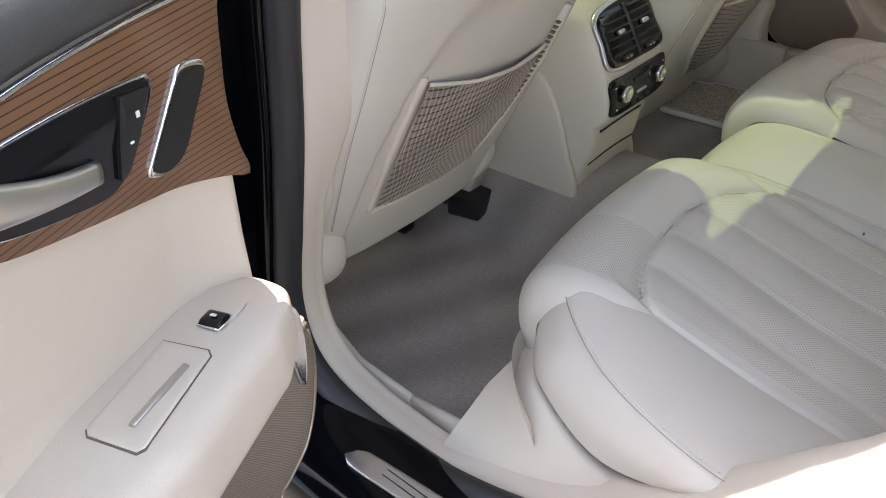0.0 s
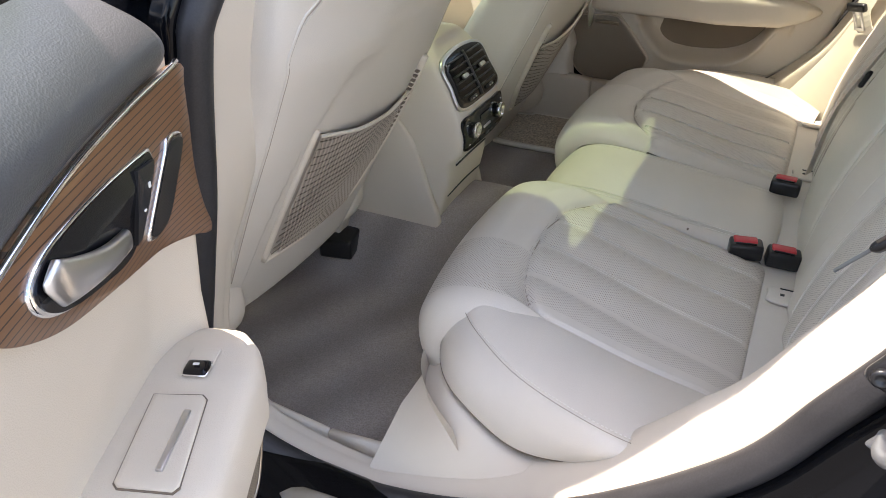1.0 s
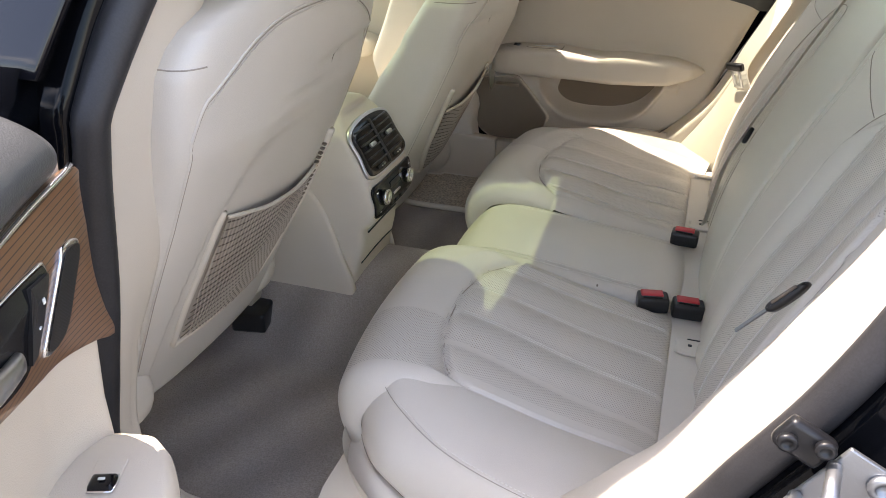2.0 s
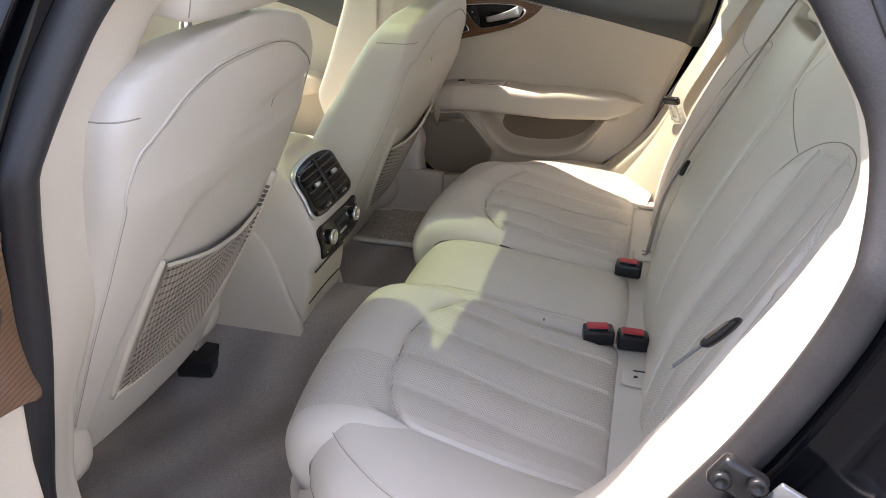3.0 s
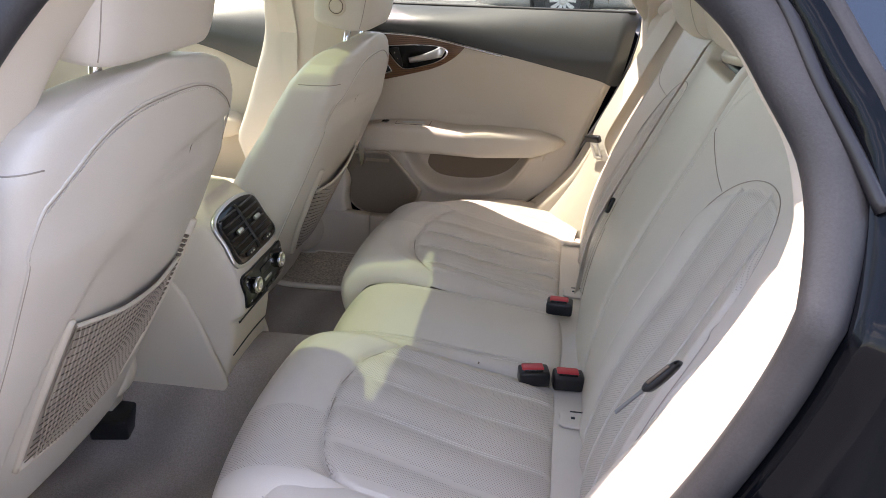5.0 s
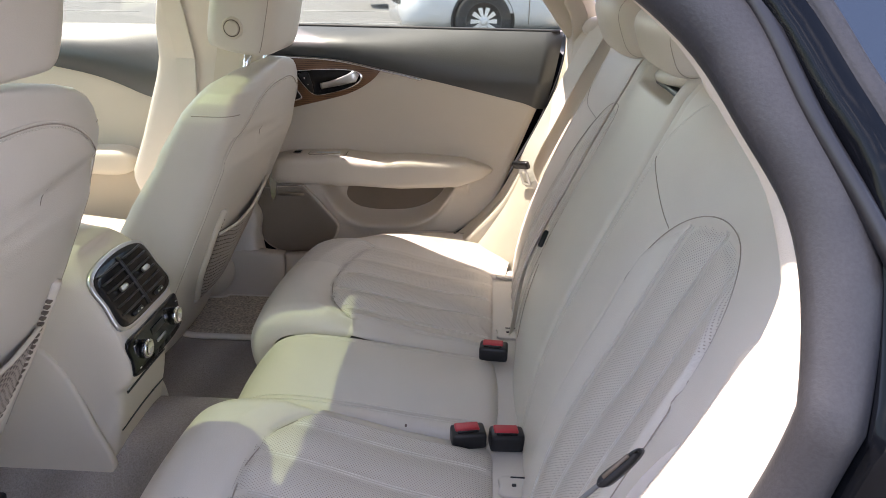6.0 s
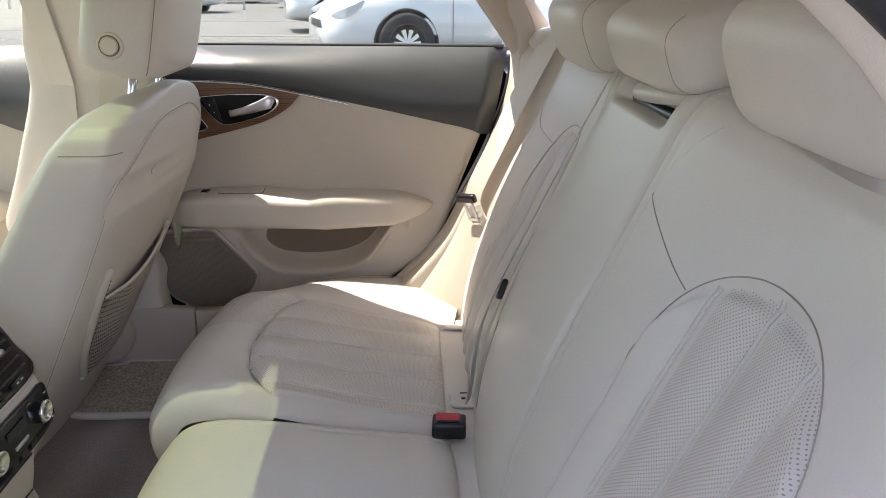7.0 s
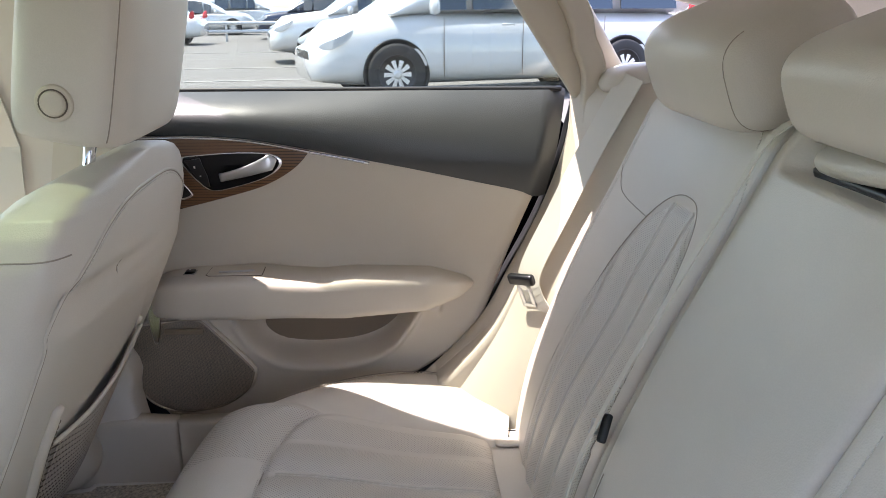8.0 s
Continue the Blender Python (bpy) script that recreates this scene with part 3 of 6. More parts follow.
def side_bolster(bench, side):
    n = 90
    edge = smooth_line([(-0.548, 0.520, 0.500), (-0.515, 0.570, 0.505), (-0.47, 0.617, 0.505), (-0.392, 0.671, 0.502), (-0.297, 0.706, 0.499), (-0.211, 0.716, 0.492), (-0.13, 0.690, 0.478), (-0.07, 0.640, 0.455)], n)
    low = smooth_line([(-0.566, 0.545, 0.405), (-0.530, 0.615, 0.420), (-0.478, 0.672, 0.430), (-0.385, 0.703, 0.405), (-0.300, 0.715, 0.425), (-0.206, 0.722, 0.476), (-0.125, 0.694, 0.460), (-0.065, 0.642, 0.440)], n)
    verts, seam = [], []
    nt, nw = 18, 22
    for i in range(n):
        e, b = edge[i], low[i]
        inner = np.array((min(-0.09, e[0] + 0.02), 0.535, cushion_top(min(-0.125, e[0] + 0.02)) - 0.002))
        col = []
        for k in range(nt):
            t = k / (nt - 1)
            q = inner + (e - inner) * t
            col.append(q + np.array((0, 0, 0.010 * math.sin(math.pi * t) - 0.004 * gauss(t - 0.03, 0.05) - 0.003 * gauss(t - 1, 0.03))))
        out = np.array((-0.35 if i < n * 0.45 else 0.0, 0.94, 0)) if i < n * 0.6 else np.array((0, 1.0, 0))
        for k in range(1, nw):
            t = k / (nw - 1)
            bulge = 0.012 * math.sin(math.pi * t) * min(1, abs(e[2] - b[2]) / 0.05)
            col.append(e + (b - e) * t + out * bulge - np.array((0, 0, 0.002 * gauss(t - 0.05, 0.05))))
        col.append(b - out * 0.03 - np.array((0, 0, 0.012)))
        verts += [(q[0], side * q[1], q[2]) for q in col]
        seam.append(np.array((e[0], side * (e[1] - 0.006), e[2] + 0.0022)))
    ob = mesh("side_bolster", verts, grid_faces(n, nt + nw), M_LEATHER, bench, "rounded beige leather side bolster")
    put_tube("seam", [q + np.array((0, side * 0.006, -0.0006)) for q in seam[2:86]], 0.0006, M_CREASE, ob, n=6)
    stitches("stitching", seam[2:86], ob)
    put_tube("seam", [(b[0], side * (b[1] - 0.006), b[2] - 0.004) for b in low[4:84]], 0.0035, M_SEAM, ob, n=6)
    # moulded base that runs from the bolster out to the sill trim
    lz = sorted([(q[0], q[1]) for q in LOOP if q[1] < 0.7 and q[0] < 0.02 and q[0] > -0.70])
    verts = []
    for i in range(0, n, 2):
        b = low[i]
        x2 = b[0] - 0.02 * max(0, 1 - i / 20)
        z2 = float(np.interp(x2, [q[0] for q in lz], [q[1] for q in lz]))
        for p_, q_, r_ in ((b[0] + 0.01, b[1] - 0.05, b[2] - 0.03), (b[0], b[1] - 0.004, b[2] - 0.014), (b[0], b[1] + 0.006, b[2] - 0.016),
                           (x2, max(b[1] + 0.014, 0.5 * (b[1] + 0.745)), 0.45 * (b[2] - 0.02) + 0.55 * (z2 + 0.012)), (x2, 0.745, z2 + 0.004), (x2, 0.760, z2 - 0.02)):
            verts.append((p_, side * q_, r_))
    mesh("bolster_base", verts, grid_faces(len(range(0, n, 2)), 6), M_TRIM, bench, "moulded beige base under the bolster")
    front = [(-0.580 + 0.02 * k + 0.11 * max(0.0, (y - 0.56) / 0.15) ** 2, side * y, z) for k, z in ((0, 0.41), (0.5, 0.36), (0.7, 0.29), (-0.4, 0.24), (-1.6, 0.222)) for y in np.linspace(0.48, 0.715, 18)]
    mesh("front_skirt", front, grid_faces(5, 18), M_TRIM, bench)
    return ob


def middle_cushion(bench):
    p = cushion_profile("middle")
    nrm = line_normals(p)
    ys = np.linspace(-0.135, 0.135, 80)
    s = np.concatenate([[0], np.cumsum(np.linalg.norm(np.diff(p, axis=0), axis=1))])
    verts, uv = [], []
    for i, ((x, z), n) in enumerate(zip(p, nrm)):
        for y in ys:
            e = 0.135 - abs(y)
            d = 0.010 * (1 - (y / 0.135) ** 2) - (0.02 * (1 - math.sqrt(max(0, 1 - (1 - e / 0.02) ** 2))) if e < 0.02 else 0)
            d -= 0.003 * gauss(abs(y) - 0.105, 0.002) if x > -0.5 else 0
            verts.append((x + n[0] * d, y, z + n[1] * d))
            uv.append((s[i], y))
    ob = mesh("seat_cushion", verts, grid_faces(len(p), len(ys)), M_LEATHER, bench, "plain smooth beige leather middle cushion", uv=uv)
    for c in (-0.112, -0.100):
        k = int(np.argmin(abs(ys - c)))
        stitches("stitching", [np.array(verts[i * len(ys) + k]) + (0, 0, 0.001) for i in range(10, 100)], ob)
    return ob


BACK = smooth_line([(-0.072, 0.39), (-0.068, 0.48), (-0.052, 0.58), (-0.022, 0.68), (0.022, 0.79), (0.068, 0.89), (0.108, 0.98), (0.128, 1.02), (0.155, 1.045), (0.22, 1.05)], 170)
BACK_N = line_normals(BACK)
BACK_S = np.concatenate([[0], np.cumsum(np.linalg.norm(np.diff(BACK, axis=0), axis=1))])
B_FLUTE = (0.306, 0.386, 0.470)
MIDDLE = (-0.106, 0.178)      # the middle backrest is not centred


def b_arch(y, side=-1):
    """Height of the arched seam of the backrest panel."""
    mid, half, base, top, p = (0.398, 0.150, 0.800, 0.925, 2.5) if side < 0 else (0.368, 0.128, 0.60, 0.915, 2.8)
    t = (y - mid) / half
    return base + (top - base) * max(0.0, 1 - abs(t) ** p) ** (1 / 2.1) if abs(t) < 1 else 0.0


def outer_backrest(bench, side):
    inner, outer = (-MIDDLE[0], 0.650) if side < 0 else (MIDDLE[1], 0.602)
    lo, hi = (0.248, 0.548) if side < 0 else (0.240, 0.496)
    flutes = B_FLUTE if side < 0 else (0.264, 0.336, 0.407, 0.467)
    plain = 0.318 if side < 0 else 0.0      # the inmost channel is not perforated
    foot = 0.80 if side < 0 else 0.62
    ys = np.linspace(inner, outer, 190)
    verts, uv, fm = [], [], []
    for i, ((x, z), n) in enumerate(zip(BACK, BACK_N)):
        for y in ys:
            d = -0.035 * gauss(y - 0.38, 0.15) * min(1, max(0, (z - 0.45) / 0.3))
            top = b_arch(y, side)
            if z < top and lo < y < hi:
                dist = min(abs(y - q) for q in flutes)
                rim = min(1.0, (top - z) / 0.010, (y - lo) / 0.010, (hi - y) / 0.010)
                d += 0.0055 * (1 - gauss(dist, 0.022)) * rim
            edge = min(abs(z - top), abs(y - lo) * 2 + (0 if z < foot else 1), abs(y - hi) * 2 + (0 if z < foot else 1)) if lo - 0.02 < y < hi + 0.02 else 1
            d -= 0.0035 * gauss(edge, 0.007)
            d -= 0.0015 * gauss(y - inner - 0.024, 0.004)
            for e, r in ((y - inner, 0.012), (outer - y, 0.03)):
                if e < r:
                    d -= r * (1 - math.sqrt(max(0, 1 - (1 - e / r) ** 2)))
            verts.append((x - n[0] * d, side * y, z - n[1] * d))
            uv.append((BACK_S[i], y))
    faces = grid_faces(len(BACK), len(ys))
    for (a, b, c, e) in faces:
        i, j = a // len(ys), a % len(ys)
        fm.append(1 if (lo < ys[j] < hi - 0.014 and BACK[i][1] < b_arch(ys[j], side) and ys[j] > plain and min(abs(ys[j] - q) for q in flutes) > 0.0065) else 0)
    ob = mesh("backrest", verts, faces, [M_LEATHER, M_PERF], bench, "beige leather backrest with arched perforated panel", uv=uv, face_mats=fm)
    ny = len(ys)
    grid = np.array(verts).reshape(len(BACK), ny, 3)

    def on(y, z, d=0.0):
        j = min(ny - 2, max(0, int((y - ys[0]) / (ys[1] - ys[0]))))
        k = (y - ys[j]) / (ys[1] - ys[0])
        x0, x1 = (float(np.interp(z, grid[:150, q, 2], grid[:150, q, 0])) for q in (j, j + 1))
        return np.array((x0 + (x1 - x0) * k - d, side * y, z))
    # stitching along the inner edge, drawn outwards near the headrest
    for w in (0.002,):
        stitches("stitching", [on(inner + 0.022 + w + 0.058 * max(0.0, (z - 0.93) / 0.09) ** 2.0, z, 0.0002) for z in np.linspace(0.46, 1.022, 70)], ob, 0.0056, 0.0036, 0.0006)
    far = inner + 0.018
    seam = [(lo + 0.022, 0.879), (lo - 0.008, 0.889), (lo - 0.050, 0.906), (lo - 0.101, 0.927), (far + 0.006, 0.936)] if side < 0 else [(hi - 0.045, 0.868), (hi + 0.04, 0.885), (outer - 0.03, 0.918)]
    put_tube("seam", [on(y, z, 0.0003) for y, z in smooth_line(seam, 30)], 0.0007, M_CREASE, ob, n=6)
    across = lo + 0.001 + (hi - lo - 0.002) * (0.5 - 0.5 * np.cos(np.linspace(0, math.pi, 70)))
    rise = [z for z in np.linspace(0.48, foot - 0.01, 14) if z < b_arch(lo + 0.001, side) - 0.004]
    arch = [(lo + 0.001, z) for z in rise] + [(y, b_arch(y, side)) for y in across] + [(hi - 0.001, z) for z in rise[::-1]]
    put_tube("seam", [on(y, z, 0.0002) for y, z in smooth_line(arch, 180)], 0.0008, M_CREASE, ob, n=6)
    for q in flutes:
        for w in (-0.003, 0.003):
            stitches("stitching", [on(q + w, z, 0.0006) for z in np.linspace(0.46, b_arch(q, side) - 0.006, 60)], ob, 0.0052, 0.0038, 0.0007)
    stitches("stitching", [on(outer - 0.033, z, 0.0008) for z in np.linspace(0.50, 1.0, 50)], ob)
    return ob


def middle_backrest(bench):
    a, b = MIDDLE
    c, half = (a + b) / 2, (b - a) / 2 + 0.004
    ys = np.linspace(c - half, c + half, 80)
    verts, uv = [], []
    for i, ((x, z), n) in enumerate(zip(BACK, BACK_N)):
        for y in ys:
            e = half - abs(y - c)
            d = 0.010 * (1 - ((y - c) / half) ** 2) - (0.014 * (1 - math.sqrt(max(0, 1 - (1 - e / 0.014) ** 2))) if e < 0.014 else 0)
            if 0.996 < z:
                d -= 0.026 * min(1, (z - 0.996) / 0.010) * min(1.0, max(0.0, (0.115 - abs(y - c)) / 0.015))
            verts.append((x - n[0] * d, y, z - n[1] * d))
            uv.append((BACK_S[i], y))
    ob = mesh("backrest", verts, grid_faces(len(BACK), len(ys)), M_LEATHER, bench, "plain beige leather middle backrest", uv=uv)
    grid = np.array(verts).reshape(len(BACK), len(ys), 3)
    low = int(np.argmin(abs(BACK[:, 1] - 0.66)))
    put_tube("seam", smooth_line([grid[k, 74] + (-0.0005, 0, 0) for k in range(20, low, 6)], 30), 0.0007, M_CREASE, ob, n=6)
    return ob


def rear_headrest(bench, y, half, x=0.13, z=1.075, tall=0.066, deep=0.085):
    rings = []
    for k in range(41):
        v = -1 + 2 * k / 40
        w = (1 - abs(v) ** 5.0) ** (1 / 4.0)
        r = ring((x + 0.014 * v * v, y + v * half, z - 0.006 * v * v), (0.93, 0, 0.36), (-0.36, 0, 0.93), deep * (0.18 + 0.82 * w), tall * (0.15 + 0.85 * w), 3.4, 48)
        rings.append(r)
    v, f = loft(rings)
    ob = mesh("headrest", v, f, M_LEATHER, bench, "rounded beige leather headrest")
    # the seams that run round the front pad
    for sgn in (0.86, -0.86):
        i = 20 + int(round(sgn * 20))
        line = [rings[i][j] for j in range(15, 34)]
        put_tube("piping", line, 0.0006, M_CREASE, ob, n=6)
        stitches("stitching", [np.array(p) + (-0.0008, 0.004 * (1 if sgn < 0 else -1), 0) for p in line], ob)
    put_tube("piping", [rings[k][33] for k in range(4, 37)], 0.0008, M_CREASE, ob, n=6)
    return ob


def rear_bench():
    bench = thing("rear_seat", "beige leather rear bench with fluted perforated panels", "car seat")
    for side in (-1, 1):
        outer_cushion(bench, side)
        side_bolster(bench, side)
        outer_backrest(bench, side)
    middle_cushion(bench)
    middle_backrest(bench)
    rear_headrest(bench, -0.402, 0.142, 0.154, 1.116, 0.062)
    rear_headrest(bench, 0.02, 0.140, 0.160, 1.100, 0.052, 0.080)
    rear_headrest(bench, 0.350, 0.146, 0.147, 1.098)
    # black box added in the recess to stand for the gap's shade
    put_box("headrest_gap_shade", (0.158, 0.030, 1.006), (0.05, 0.19, 0.020), M_BLACK, bench, 0.006, (0, -20, 0))
    v, f = loft([ring((0.158 + 0.02 * u * u, 0.032 + 0.125 * u, 1.030 - 0.012 * u), (0.94, 0, 0.34), (-0.34, 0, 0.94), 0.040 * (1 - 0.6 * u ** 6), 0.014 * (1 - 0.5 * u ** 6), 2.6, 24) for u in np.linspace(-1, 1, 30)])
    mesh("headrest_lip", v, f, M_LEATHER, bench, "rolled leather lip under the middle headrest")
    v, f = loft([ring((-0.085, y, 0.425), (1, 0, 0), (0, 0, 1), 0.045, 0.016, 5, 20) for y in np.linspace(-0.56, 0.56, 30)])
    mesh("hinge_strip", v, f, M_LEATHER, bench, "smooth pale leather strip")
    put_box("seat_base", (-0.30, 0, 0.30), (0.42, 1.08, 0.16), M_CARPET, bench, 0.01)
    return bench


rear_bench()


# ---- front seats ----
def ribbon(name, pts, across, width, thick, mat, parent, label=""):
    """A flat strap along pts; across is the direction of its width."""
    p = np.array(pts, float)
    t = np.gradient(p, axis=0)
    t /= np.linalg.norm(t, axis=1)[:, None]
    verts = []
    for q, d in zip(p, t):
        a = np.array(across, float)
        a = a - d * (a @ d)
        a /= np.linalg.norm(a)
        n = np.cross(d, a)
        for u, w in ((-1, -1), (1, -1), (1, 1), (-1, 1)):
            verts.append(q + a * u * width / 2 + n * w * thick / 2)
    k = len(p)
    f = grid_faces(k, 4, wrap_v=True) + [(0, 1, 2, 3), tuple(4 * (k - 1) + i for i in range(4))]
    return mesh(name, verts, f, mat, parent, label, smooth=False)


SEAT_UP, SEAT_BACK = np.array((0.387, 0, 0.922)), np.array((0.922, 0, -0.387))


def front_seat(side, dx, dz, hz, label):
    yc, flip = side * 0.452, -side      # the two seats mirror each other
    seat = thing("front_seat", label, "car seat", (-0.95 + dx, yc, 0.22), group="front seats")
    o = np.array(seat.location)

    ZS = (0.34, 0.413, 0.597, 0.714, 0.82, 0.916, 0.99, 1.01)
    XR = (-0.885, -0.848, -0.752, -0.694, -0.646, -0.625, -0.618, -0.618)

    def shape(z):
        """Half width, rear edge and depth of the backrest at a height."""
        half = float(np.interp(z, (0.34, 0.45, 0.60, 0.85, 0.916, 0.944, 0.962, 0.976, 0.987, 0.996, 1.001), (0.215, 0.238, 0.255, 0.262, 0.257, 0.242, 0.222, 0.19, 0.145, 0.09, 0.03)))
        deep = float(np.interp(z, (0.34, 0.50, 0.66, 0.735, 0.85, 0.925, 0.971, 0.990, 1.001), (0.16, 0.19, 0.20, 0.190, 0.160, 0.125, 0.088, 0.055, 0.02)))
        return half, float(np.interp(z, ZS, XR)) + dx, deep

    def shell_line(y):
        return float(np.interp(y, (-0.20, -0.185, -0.165, -0.12, -0.05, 0.03, 0.12, 0.25), (0.42, 0.60, 0.69, 0.765, 0.825, 0.862, 0.886, 0.885)))

    def middle_seam(z):
        return 0.075 + 0.022 * math.sin((z - 0.83) / 0.105 * 2.2)

    def relief(y, z):
        """The hard shell lies a little deeper than the cover above it."""
        e = shell_line(y) - z
        e = max(-0.05, min(e, (y + 0.192) * 1.5, 0.05))
        r = -0.009 * (0.5 + 0.5 * math.tanh(e / 0.007)) + 0.004 * gauss(e - 0.001, 0.007)
        if 0.83 < z < 0.952:
            r -= 0.003 * gauss(y - middle_seam(z), 0.006)
        return r

    def mid(z):
        half, xr, deep = shape(z)
        return np.array((xr - deep / 2, yc, z)) - o

    def rear(y, z, d=0.0):
        """A point on the back of the backrest: y from its middle, at height z, d proud of it."""
        half, xr, deep = shape(z)
        k = min(0.999, abs(y) / half)
        x = xr - deep / 2 + deep / 2 * (1 - k ** 6) ** (1 / 6) + 0.014 * (1 - k * k) + relief(y, z)
        return np.array((x, yc + flip * y, z)) - o + SEAT_BACK * d

    rings, zz = [], np.concatenate([np.linspace(0.34, 0.945, 92), np.linspace(0.949, 1.001, 30)])
    for z in zz:
        half, xr, deep = shape(z)
        rg = ring(np.array((xr - deep / 2, yc, z)) - o, (0, 1, 0), (1, 0, 0), half, deep / 2, 6, 160)
        for q in rg:
            if q[0] > xr - deep / 2 - o[0]:
                y = q[1] - (yc - o[1])
                q[0] += (0.014 * (1 - (y / half) ** 2) + relief(flip * y, z)) * min(1.0, (q[0] - xr + deep / 2 + o[0]) / (deep * 0.4))
        rings.append(rg)
    v, f = loft(rings)
    back = mesh("backrest", v, f, M_LEATHER, seat, "smooth beige leather backrest")
    # piped seam up the rear corners and in an arc over the back
    def corner(z):
        return shape(z)[0] - 0.020
    low = [(-corner(z), z) for z in np.linspace(0.45, 0.84, 26)]
    arc = [(y, 0.960 - 0.086 * (abs(y) / 0.235) ** 2.8) for y in np.linspace(-0.228, 0.228, 33)]
    edge = smooth_line([rear(y, z, 0.0) for y, z in low + arc + [(-y, z) for y, z in low[::-1]]], 170)
    put_tube("piping", edge, 0.0020, M_LEATHER, back, n=6)
    put_tube("seam", [q + np.array((0.0004, 0, -0.0026)) for q in edge], 0.0009, M_CREASE, back, n=6)
    stitches("stitching", [rear(y, z - 0.006, 0.0012) for y, z in arc], back)
    k = int(np.argmin(abs(zz - 0.925)))
    for a, b in ((60, 84), (20, -4)):
        put_tube("seam", [rings[k][m] for m in range(a, b, 2 if b > a else -2)], 0.0010, M_CREASE, back, n=6)
    put_tube("seam", [rear(middle_seam(z), z, 0.0004) for z in np.linspace(0.835, 0.950, 24)], 0.0008, M_CREASE, back, n=6)
    # raised edges of the pocket
    put_tube("shell_rim", [rear(y, z, 0.001) for y, z in smooth_line([(0.178, 0.715), (0.170, 0.63), (0.140, 0.54), (0.085, 0.465)], 30)], 0.0085, M_TRIM, back, n=8)
    put_tube("shell_rim", [rear(y, z, 0.0) for y, z in smooth_line([(-0.150, 0.455), (-0.04, 0.446), (0.085, 0.455)], 24)], 0.007, M_TRIM, back, n=8)
    put_tube("shell_rim", [rear(y, z, 0.0) for y, z in smooth_line([(-0.150, 0.455), (-0.152, 0.58), (-0.140, 0.70)], 24)], 0.006, M_TRIM, back, n=8)
    # hook strip beside the net
    verts, faces = [], []
    for a in np.linspace(0, 1, 20):
        y, z = np.interp(a, (0, 0.5, 1), (0.168, 0.160, 0.125)), np.interp(a, (0, 0.5, 1), (0.69, 0.61, 0.53))
        c = rear(y, z, 0.004)
        k = len(verts)
        for i in (-1, 1):
            for j in (-1, 1):
                for w in (-1, 1):
                    verts.append(c + np.array((0, i * 0.004, 0)) + SEAT_UP * j * 0.0018 + SEAT_BACK * w * 0.003)
        faces += [tuple(k + q for q in g) for g in ((0, 1, 3, 2), (4, 5, 7, 6), (0, 1, 5, 4), (2, 3, 7, 6), (0, 2, 6, 4), (1, 3, 7, 5))]
    mesh("hook_strip", verts, faces, M_SEAM, back, smooth=False)
    # net pocket
    verts, faces = [], []

    def net_pt(a, b):
        """a across, b down."""
        top_z = np.interp(a, (0, 0.35, 0.7, 1), (0.690, 0.665, 0.652, 0.655))
        left, right = np.interp(b, (0, 1), (-0.132, -0.145)), np.interp(b, (0, 0.5, 1), (0.158, 0.135, 0.080))
        bot_z = np.interp(a, (0, 1), (0.462, 0.458))
        bag = 0.009 * math.sin(math.pi * a) * (1 - 0.5 * b)
        return rear(left + (right - left) * a, top_z + (bot_z - top_z) * b, 0.006 + bag)

    def cord(line, r):
        v, f = tube(line, r, 4, cap=False)
        k = len(verts)
        verts.extend(v)
        faces.extend(tuple(k + q for q in g) for g in f)
    # dark gaps of the mesh, drawn as added dark strands
    for k in range(26):
        c = -0.22 + 1.44 * k / 25
        line = [(a, c - 0.30 * (a - 0.5) + 0.05 * math.sin(math.pi * a) + 0.012 * math.sin(13 * a + 3 * c)) for a in np.linspace(0, 1, 40)]
        line = [q for q in line if 0 <= q[1] <= 1]
        if len(line) > 2:
            cord([net_pt(*q) for q in line], 0.0011)
    net = mesh("net_pocket", verts, faces, M_NETDARK, seat, "stretched taupe elastic net pocket")
    verts, faces = [], []
    for k in range(31):
        a = k / 30
        cord([net_pt(min(1, max(0, a + 0.012 * math.sin(9 * b + a * 7) + 0.16 * (b - 0.5))), b) for b in np.linspace(0, 1, 26)], 0.0013)
    mesh("net_weave", verts, faces, M_NET, net)
    put_tube("hem", [net_pt(a, 0) for a in np.linspace(0, 1, 30)], 0.003, M_TRIM, net, n=8)
    # net backing cloth
    vv = [net_pt(a, b) - SEAT_BACK * 0.0055 for a in np.linspace(0, 1, 20) for b in np.linspace(0, 1, 20)]
    mesh("backing_cloth", vv, grid_faces(20, 20), M_NETBACK, net)
    # hinge covers
    for dy, w in ((-0.222, 0.048), (0.190, 0.020)):
        rr = []
        for k in range(16):
            t = k / 15
            e = math.sqrt(max(0.03, 1 - (2 * t - 1) ** 2))
            rr.append(ring(mid(0.345 + 0.13 * t) + SEAT_BACK * 0.030 + np.array((0, flip * dy, 0)), (0, 1, 0), SEAT_BACK, w * (0.6 + 0.4 * e), (0.075 if dy < 0 else 0.050) * e, 2.6 if dy < 0 else 4.5, 28))
        v, f = loft(rr)
        mesh("hinge_cover", v, f, M_TRIM, seat, "beige moulded hinge cover")
    # cushion
    rings = []
    for k in range(30):
        t = k / 29
        e = (1 - abs(2 * t - 1) ** 4) ** 0.25
        rings.append(ring(np.array((-1.40 + dx + 0.52 * t, yc, 0.45 + 0.05 * (1 - t))) - o, (0, 1, 0), (0, 0, 1), 0.25 * (0.4 + 0.6 * e), 0.09 * (0.3 + 0.7 * e), 3.2, 40))
    v, f = loft(rings)
    mesh("seat_cushion", v, f, M_LEATHER, seat)
